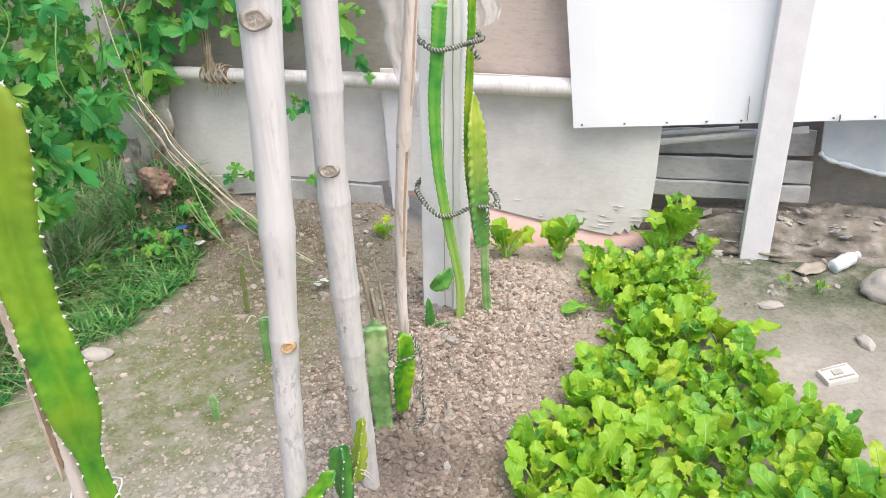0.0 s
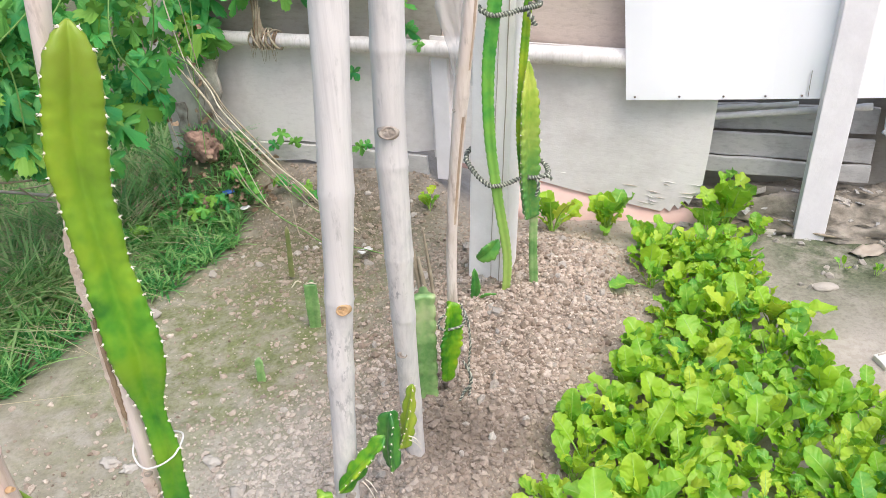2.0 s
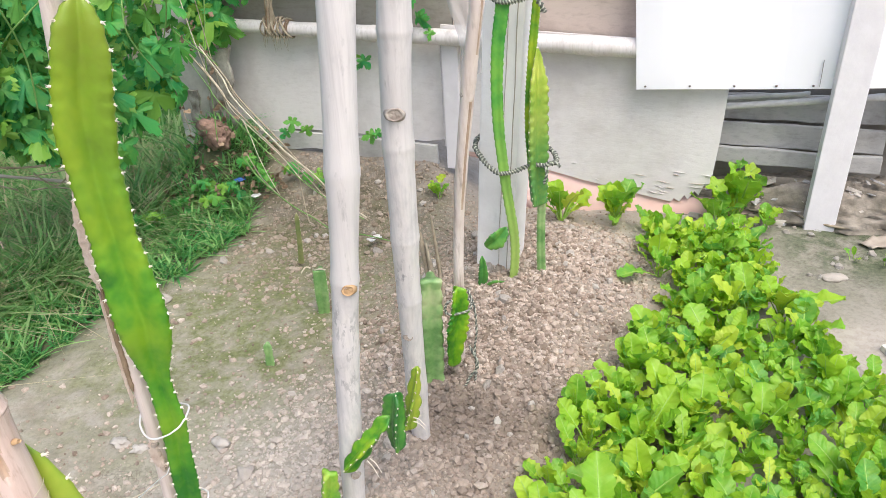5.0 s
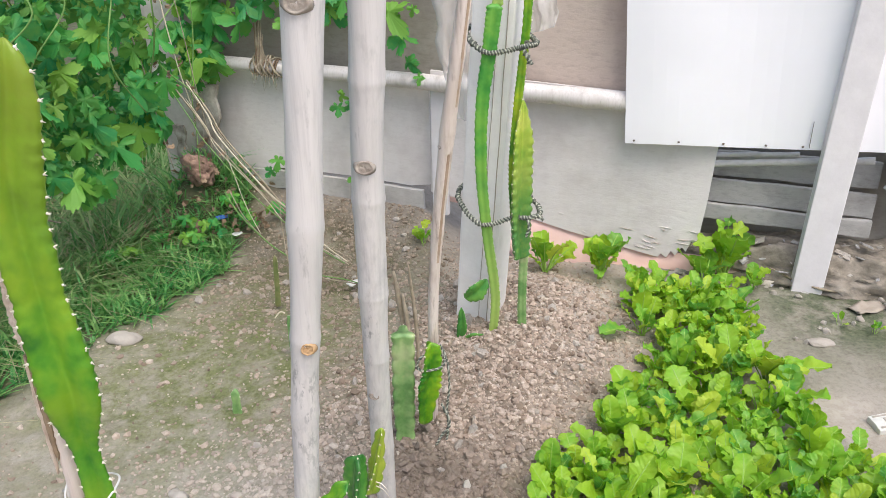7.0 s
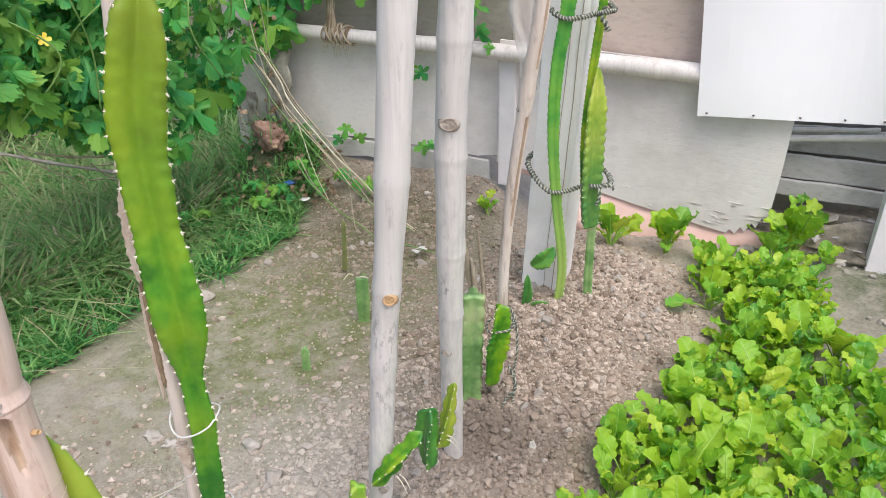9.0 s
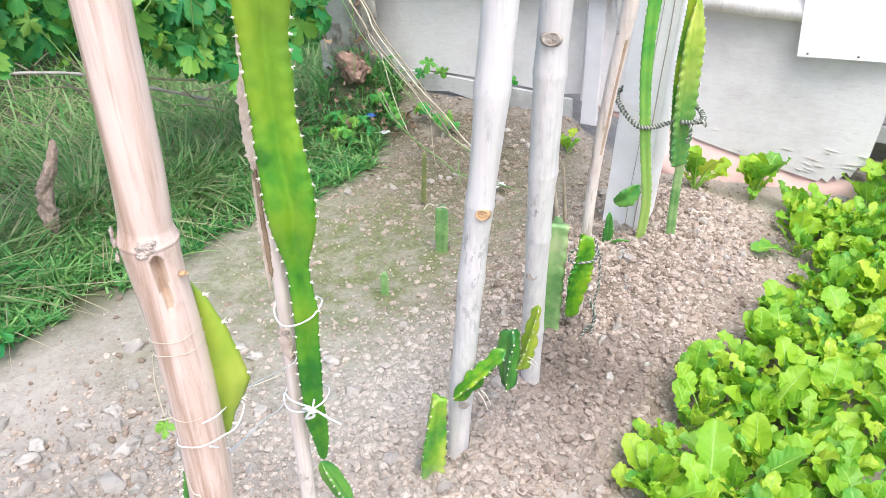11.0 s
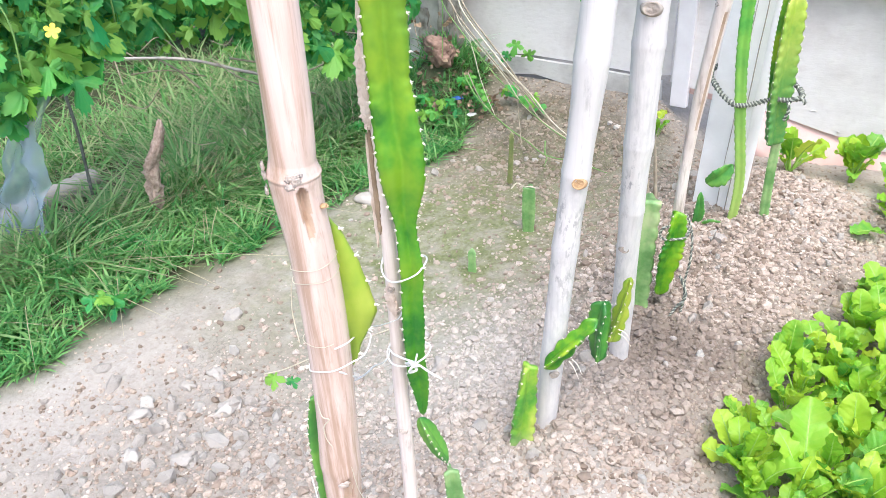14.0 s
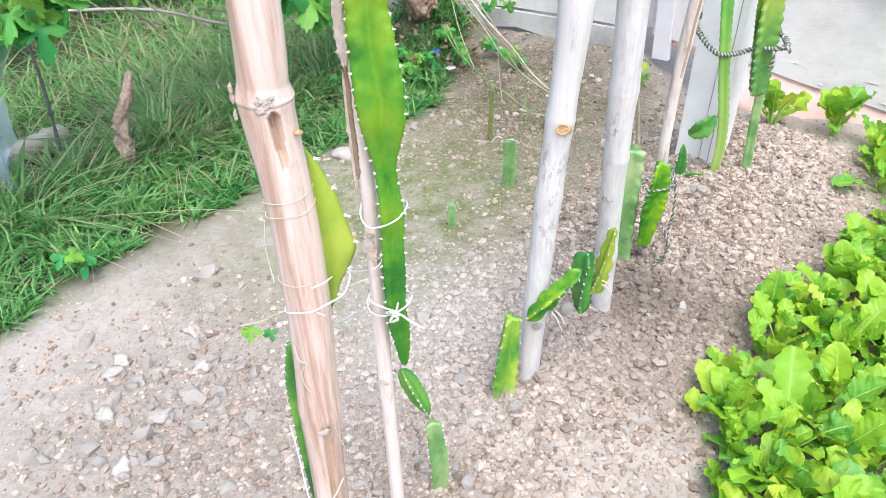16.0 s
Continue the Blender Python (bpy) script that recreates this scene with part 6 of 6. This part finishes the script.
def gourd_vine():
    rn = random.Random(21)
    ob = thing("gourd_vine", (-1.4, 2.5, 0), "dense green bitter gourd vine with lobed leaves", "vine")
    for k in range(290):
        p, s = vine_place(rn, True)
        leaf_on(ob, GOURD_LEAVES[k % 6], Matrix.Translation(p) @ leaf_turn(rn) @ Matrix.Scale(rn.uniform(1.2, 2.1), 4))
    # leaves that creep along the fence top
    for k in range(95):
        u = -1.25 + 0.95 * rn.random() ** 1.6
        z = rn.uniform(0.62 + 0.25 * smooth(-1.15, -0.9, u), 1.3)
        p = FENCE @ Vector((u, -0.09 - 0.05 * rn.random(), z))
        leaf_on(ob, GOURD_LEAVES[k % 6], Matrix.Translation(p) @ leaf_turn(rn, (0, -1, 0.4)) @ Matrix.Scale(rn.uniform(1.2, 2.0), 4))
    for u, z, sc in ((-0.54, 0.60, 0.7), (-0.50, 0.57, 0.9), (-0.56, 0.55, 0.8), (-0.50, 0.27, 0.9), (-0.47, 0.28, 0.6), (-0.28, 0.83, 1.4), (-0.25, 0.74, 1.1), (-0.23, 0.93, 0.6), (-0.3, 0.90, 0.9), (-0.21, 0.69, 0.6), (-0.86, 0.30, 0.9), (-0.80, 0.27, 0.8), (-0.9, 0.25, 0.7)):
        p = FENCE @ Vector((u, -0.08, z))
        leaf_on(ob, GOURD_LEAVES[rn.randrange(6)], Matrix.Translation(p) @ leaf_turn(rn, (0, -1, 0.3)) @ Matrix.Scale(sc, 4))
    # the leaves further in
    verts, faces, base = [], [], 0
    tmpl = [np.array([v.co[:] for v in me.vertices]) for me in (gourd_leaf(50, False), gourd_leaf(51, False), gourd_leaf(52, False))]
    fac = [[tuple(p.vertices) for p in me.polygons] for me in (gourd_leaf(50, False),)][0]
    for k in range(1000):
        p, s = vine_place(rn, k % 5 < 2)
        m = np.array(Matrix.Translation(p) @ leaf_turn(rn) @ Matrix.Scale(rn.uniform(0.7, 1.3), 4))
        v = tmpl[k % 3] @ m[:3, :3].T + m[:3, 3]
        verts.append(v)
        faces += [tuple(q + base for q in f) for f in fac]
        base += len(v)
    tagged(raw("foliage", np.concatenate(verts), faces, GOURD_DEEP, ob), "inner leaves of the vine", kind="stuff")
    for k in range(13):
        s = k / 13
        x, y = -1.12 - 0.95 * s, 3.02 - 1.75 * s
        pts = [(x + rn.uniform(-0.1, 0.1), y + rn.uniform(-0.1, 0.1), z) for z in (1.15, 1.0, 0.8, 0.6)]
        part("vine_stem", tube(bmesh.new(), pts, 0.003, 30, 5, 0.2), GREEN_VINE, ob)
    for p in ((-1.755, 1.665, 0.735), (-1.52, 2.3, 0.84), (-1.66, 1.9, 0.86)):
        bm = bmesh.new()
        c = bm.verts.new((0, 0, 0.002))
        ringv = []
        for i in range(30):
            a = 2 * math.pi * i / 30
            r = 0.022 * (0.45 + 0.55 * abs(math.cos(2.5 * a)) ** 0.6)
            ringv.append(bm.verts.new((r * math.cos(a), r * math.sin(a), 0.006)))
        for i in range(30):
            bm.faces.new((ringv[i], ringv[(i + 1) % 30], c))
        bm.transform(Matrix.Translation(p) @ Vector((0.6, -0.7, 0.4)).to_track_quat("Z", "Y").to_matrix().to_4x4())
        part("flower", bm, YELLOW, ob, "small five-petalled yellow flower")


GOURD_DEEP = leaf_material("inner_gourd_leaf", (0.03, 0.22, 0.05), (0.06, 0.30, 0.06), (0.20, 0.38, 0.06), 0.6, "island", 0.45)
YELLOW = plain("yellow_petal", (0.80, 0.56, 0.03), (0.85, 0.66, 0.08), 60, 0.5, 0.1)
gourd_vine()


# ---- grass ----
EDGE = [(0.2, -1.95), (0.9, -1.86), (1.19, -1.72), (1.4, -1.65), (1.74, -1.53), (2.0, -1.40), (2.28, -1.27), (2.45, -1.14), (2.6, -1.02), (2.9, -0.97), (3.15, -0.98), (3.6, -1.05), (4.6, -1.1)]


def blades(count, seed, length, lean, width, region):
    """Bent blades as one numpy mesh."""
    rs = np.random.RandomState(seed)
    verts, faces = np.zeros((count * 7, 3)), []
    n = 0
    while n < count:
        x, y = region(rs)
        if x is None:
            continue
        L = rs.uniform(*length) * (0.45 + 0.55 * min(1.0, max(0.0, (lerp_list(EDGE, y) - x) / 0.30))) * (0.75 + 0.5 * fbm(x * 7, y * 7, 2))
        a, tilt, w = rs.uniform(0, 2 * math.pi), rs.uniform(*lean), rs.uniform(0.6, 1.2) * width
        d, side = np.array([math.cos(a), math.sin(a), 0]), np.array([-math.sin(a), math.cos(a), 0])
        p = np.array([x, y, height(x, y) - 0.004])
        for k in range(4):
            s = k / 3
            c = p + L * (d * (tilt * s + 0.55 * tilt * s * s) + np.array([0, 0, s * (1 - 0.35 * tilt * s)]) * (1.0 if tilt < 1.2 else 0.7))
            if k < 3:
                verts[n * 7 + 2 * k], verts[n * 7 + 2 * k + 1] = c - side * w * (1 - 0.25 * s), c + side * w * (1 - 0.25 * s)
            else:
                verts[n * 7 + 6] = c
        b = n * 7
        faces += [(b, b + 1, b + 3, b + 2), (b + 2, b + 3, b + 5, b + 4), (b + 4, b + 5, b + 6)]
        n += 1
    return verts, faces


def meadow(rs):
    y = rs.uniform(0.3, 4.4)
    x = lerp_list(EDGE, y) + 0.05 - rs.exponential(0.6)
    if x < -3.6 or x > lerp_list(EDGE, y) + 0.06 * fbm(y * 4, 3) or rs.rand() < 0.55 - 1.1 * fbm(x * 8, y * 8, 5, 2):
        return None, None
    if y > 2.95 + 0.5 * max(0, x + 1.5) and x < -1.15 and rs.rand() < 0.45:
        return None, None
    if seg_dist(x, y, -2.42, 1.70, -2.30, 2.25)[0] < 0.16:
        return None, None
    return x, y


v_, f_ = blades(23000, 5, (0.05, 0.18), (0.2, 1.3), 0.0042, meadow)
tagged(raw("grass", v_, f_, GRASS), "lush green grass at the garden edge", "grass", kind="stuff")


def brush(rs):
    y = rs.uniform(1.2, 3.9)
    x = lerp_list(EDGE, y) - 0.42 - rs.exponential(0.5)
    return (x, y) if x > -3.4 and seg_dist(x, y, -2.40, 1.70, -2.25, 2.24)[0] > 0.26 else (None, None)


v_, f_ = blades(8000, 6, (0.14, 0.32), (0.3, 1.5), 0.0052, brush)
tagged(raw("tall_grass", v_, f_, GRASS_TALL), "tall tangled grey-green grass under the vine", "grass", kind="stuff")
v_, f_ = blades(5000, 8, (0.12, 0.34), (0.5, 1.9), 0.0019, brush)
tagged(raw("dry_grass", v_, f_, STRAW), "dry straw-coloured stalks among the grass", "grass", kind="stuff")


def hedge():
    """Loose growth that closes the view behind the vine."""
    rs = random.Random(31)
    me = gourd_leaf(60, False)
    tm = np.array([v.co[:] for v in me.vertices])
    fc = [tuple(p.vertices) for p in me.polygons]
    verts, faces, base = [], [], 0
    for k in range(2200):
        s = rs.random()
        if k % 2:
            p = Vector((-3.0 - 1.8 * rs.random(), 4.6 - 4.4 * s, rs.uniform(0.0, 0.7)))
        else:
            p = Vector((-4.2 + 2.5 * s, 3.7 + 0.9 * rs.random(), rs.uniform(0.0, 1.25)))
        m = np.array(Matrix.Translation(p) @ leaf_turn(rs) @ Matrix.Scale(rs.uniform(1.0, 2.2), 4))
        verts.append(tm @ m[:3, :3].T + m[:3, 3])
        faces += [tuple(q + base for q in f) for f in fc]
        base += len(tm)
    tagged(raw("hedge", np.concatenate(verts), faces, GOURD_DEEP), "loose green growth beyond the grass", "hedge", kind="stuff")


hedge()


# ---- stump, log and bag in the grass ----
def stump():
    bm = bmesh.new()
    rings = []
    for k in range(40):
        s = k / 39
        c = Vector((-1.89 + 0.13 * s + 0.012 * math.sin(s * 9), 1.98 + 0.01 * math.sin(s * 7), -0.06 + 0.42 * s))
        r = lerp_list(((0, 0.012), (0.2, 0.012), (0.33, 0.024), (0.55, 0.026), (0.78, 0.020), (0.93, 0.014), (1, 0.006)), s)
        rings.append([c + Vector((math.cos(a), math.sin(a), 0)) * r * (1 + 0.6 * noise.noise(Vector((math.cos(a) * 1.6, math.sin(a) * 1.6, s * 9))) + 0.45 * noise.noise(Vector((math.cos(a) * 4, math.sin(a) * 4, s * 26)))) for a in (2 * math.pi * j / 22 for j in range(22))])
    loft(bm, rings)
    tagged(part("wooden_stump", bm, plain("reddish_bark", (0.24, 0.16, 0.13), (0.60, 0.46, 0.38), 60, 0.95, 1.0)), "reddish brown broken stump standing in grass", "stump")


stump()
bm = tube(bmesh.new(), [(-2.56, 1.25, -0.03), (-2.42, 1.80, -0.02), (-2.33, 2.22, -0.02)], 0.046, 40, 14, 0.2)
tagged(part("log", bm, BARK), "weathered grey log lying in the grass", "log")
bm = tube(bmesh.new(), [(-2.75, 2.66, 0.30), (-2.2, 2.70, 0.325), (-1.86, 2.70, 0.285), (-1.62, 2.73, 0.24)], 0.0065, 40, 7, 0.4)
tagged(part("branch", bm, BARK), "dry grey branch across the tall grass", "branch", "dry branches")
bm = tube(bmesh.new(), [(-2.12, 1.98, 0.05), (-2.17, 2.05, 0.3), (-2.24, 2.1, 0.55)], 0.006, 30, 6, 0.3)
tagged(part("branch", bm, DARK_STRAND), "thin dark twig upright in the grass", "branch", "dry branches")
rn = random.Random(77)
for k in range(22):
    x, y = rn.uniform(-2.7, -1.45), rn.uniform(2.0, 3.1)
    z = rn.uniform(0.1, 0.45)
    a = rn.uniform(0, 6.28)
    l = rn.uniform(0.15, 0.4)
    bm = tube(bmesh.new(), [(x, y, z), (x + l * math.cos(a) * 0.5, y + l * 0.3 * math.sin(a), z + rn.uniform(-0.02, 0.06)), (x + l * math.cos(a), y + l * 0.6 * math.sin(a), z + rn.uniform(-0.08, 0.10))], rn.uniform(0.0015, 0.004), 18, 5, 0.3)
    tagged(part("twig", bm, VINE), "thin dry twig tangled in tall grass", "twig", "dry twigs")


film_sheet("pale blue plastic sheet hanging in the grass", [(-2.06, 1.72, 0.52), (-1.85, 1.68, 0.54), (-2.08, 1.70, 0.05), (-2.34, 1.74, 0.0)], 6.0, 0.07, (0.50, 0.60, 0.78), 0.42)
greens_rn = random.Random(3)
for x, y in ((-1.62, 1.42), (-1.40, 2.75), (-1.36, 2.80), (-1.2, 2.98), (-0.82, 3.0), (-0.72, 2.94), (-1.08, 2.96), (-1.02, 3.06), (-1.14, 2.90), (-0.94, 2.98), (-1.28, 2.92)):
    pl = thing("broadleaf_weed", (x, y, height(x, y)), "small round-leaved green weed in the grass", "weed", "weeds in the grass")
    for k in range(5):
        a = k * 1.3
        leaf_on(pl, GOURD_LEAVES[k % 6], Matrix.Translation((x + 0.03 * math.cos(a), y + 0.03 * math.sin(a), height(x, y) + 0.06 + 0.012 * k)) @ leaf_turn(greens_rn, (0, -0.5, 0.9)) @ Matrix.Scale(0.7, 4))

pl = thing("tendril_leaf", (-0.465, 0.835, 0.585), "pale tendril with two small wilting leaves", "seedling")
part("tendril", tube(bmesh.new(), [(-0.465, 0.832, 0.585), (-0.53, 0.83, 0.548), (-0.605, 0.83, 0.505), (-0.66, 0.83, 0.470), (-0.700, 0.83, 0.452)], 0.0011, 40, 5), STRAW_STEM, pl)
for p, sc in (((-0.682, 0.826, 0.452), 0.42), ((-0.650, 0.826, 0.452), 0.30)):
    leaf_on(pl, GOURD_LEAVES[2], Matrix.Translation(p) @ leaf_turn(greens_rn, (0.3, -0.9, 0.6)) @ Matrix.Scale(sc, 4))


# ---- crumbs and clods of the soil ----
def ico(level):
    bm = bmesh.new()
    bmesh.ops.create_icosphere(bm, subdivisions=level, radius=1)
    v = np.array([q.co[:] for q in bm.verts])
    f = [tuple(q.index for q in p.verts) for p in bm.faces]
    bm.free()
    return v, f


def crumb_place(rs):
    """Crumbs lie thick on the heaped bed, thinner on the open ground."""
    x, y = rs.uniform(-1.9, 0.75), rs.uniform(0.4, 3.25)
    if 0.948 * (2.97 - y) - 0.317 * x < 0.03:
        return None
    m = mound(x, y) * 9
    pale = math.exp(-(((x + 0.55) / 0.42) ** 2 + ((y - 1.35) / 0.5) ** 2))
    front = math.exp(-(((x + 1.05) / 0.45) ** 2 + ((y - 0.95) / 0.40) ** 2))
    if lerp_list(EDGE, y) > x - 0.02:
        return None
    back = math.exp(-(((x + 0.6) / 0.5) ** 2 + ((y - 2.75) / 0.4) ** 2))
    if rs.rand() > 0.006 + 0.9 * m + 0.16 * pale + 0.22 * front + 0.30 * back + 0.05 * max(0, fbm(x * 5, y * 5)):
        return None
    return x, y


def crumbs(count, seed, small, big, level=1, power=2.3):
    rs = np.random.RandomState(seed)
    tv, tf = ico(level)
    tf = np.array(tf)
    verts, faces = [], []
    n = 0
    while n < count:
        xy = crumb_place(rs)
        if xy is None:
            continue
        s = small + (big - small) * rs.rand() ** power
        v = tv * (1 + 0.75 * (rs.rand(len(tv), 1) - 0.5)) * (s * rs.uniform(0.75, 1.25, 3)) * np.array([1, 1, 0.85])
        a = rs.uniform(0, 6.28)
        c, q = math.cos(a), math.sin(a)
        v = v @ np.array([[c, q, 0], [-q, c, 0], [0, 0, 1]])
        verts.append(v + np.array([xy[0], xy[1], height(*xy) + s * 0.12]))
        faces.append(tf + n * len(tv))
        n += 1
    return np.concatenate(verts), [tuple(int(i) for i in f) for f in np.concatenate(faces)]


v_, f_ = crumbs(48000, 3, 0.0016, 0.0055)
w_, q_ = crumbs(10500, 4, 0.0045, 0.0120, 1, 2.2)
f_ += [tuple(i + len(v_) for i in f) for f in q_]
v_ = np.concatenate([v_, w_])
tagged(raw("soil_crumbs", v_, f_, CLOD, smooth=False), "loose crumbs of dry pale soil on the bed", "soil crumbs", kind="stuff")


def clods():
    rs = np.random.RandomState(17)
    shapes = []
    tv, tf = ico(1)
    for k in range(8):
        me = bpy.data.meshes.new("clod")
        v = []
        for p in tv:
            q = Vector(p)
            v.append(tuple(q * (1 + 0.65 * noise.noise(q * 1.9 + Vector((k * 3, 0, 0))) + 0.15 * noise.noise(q * 4 + Vector((0, k, 0))))))
        me.from_pydata(v, [], tf)
        me.materials.append(STONE)
        shapes.append(me)
    n = 0
    while n < 295:
        xy = crumb_place(rs) if n > 150 else (rs.normal(-1.08, 0.17), rs.normal(1.02, 0.15)) if n < 105 else (rs.uniform(0.92, 1.7), rs.uniform(2.2, 2.72))
        if xy is None:
            continue
        s = rs.uniform(0.008, 0.012) + (0.010 if n > 150 else 0.016) * rs.rand() ** 2.5
        ob = new("clod", shapes[n % 8])
        ob.parent = ground
        ob.matrix_basis = Matrix.Translation((xy[0], xy[1], height(*xy) + s * 0.1)) @ pose(0, 0, 0, rs.uniform(0, 360), rs.uniform(0, 360), rs.uniform(0, 360)) @ Matrix.Diagonal((s * rs.uniform(0.8, 1.4), s, s * rs.uniform(0.6, 0.9), 1))
        n += 1


clods()
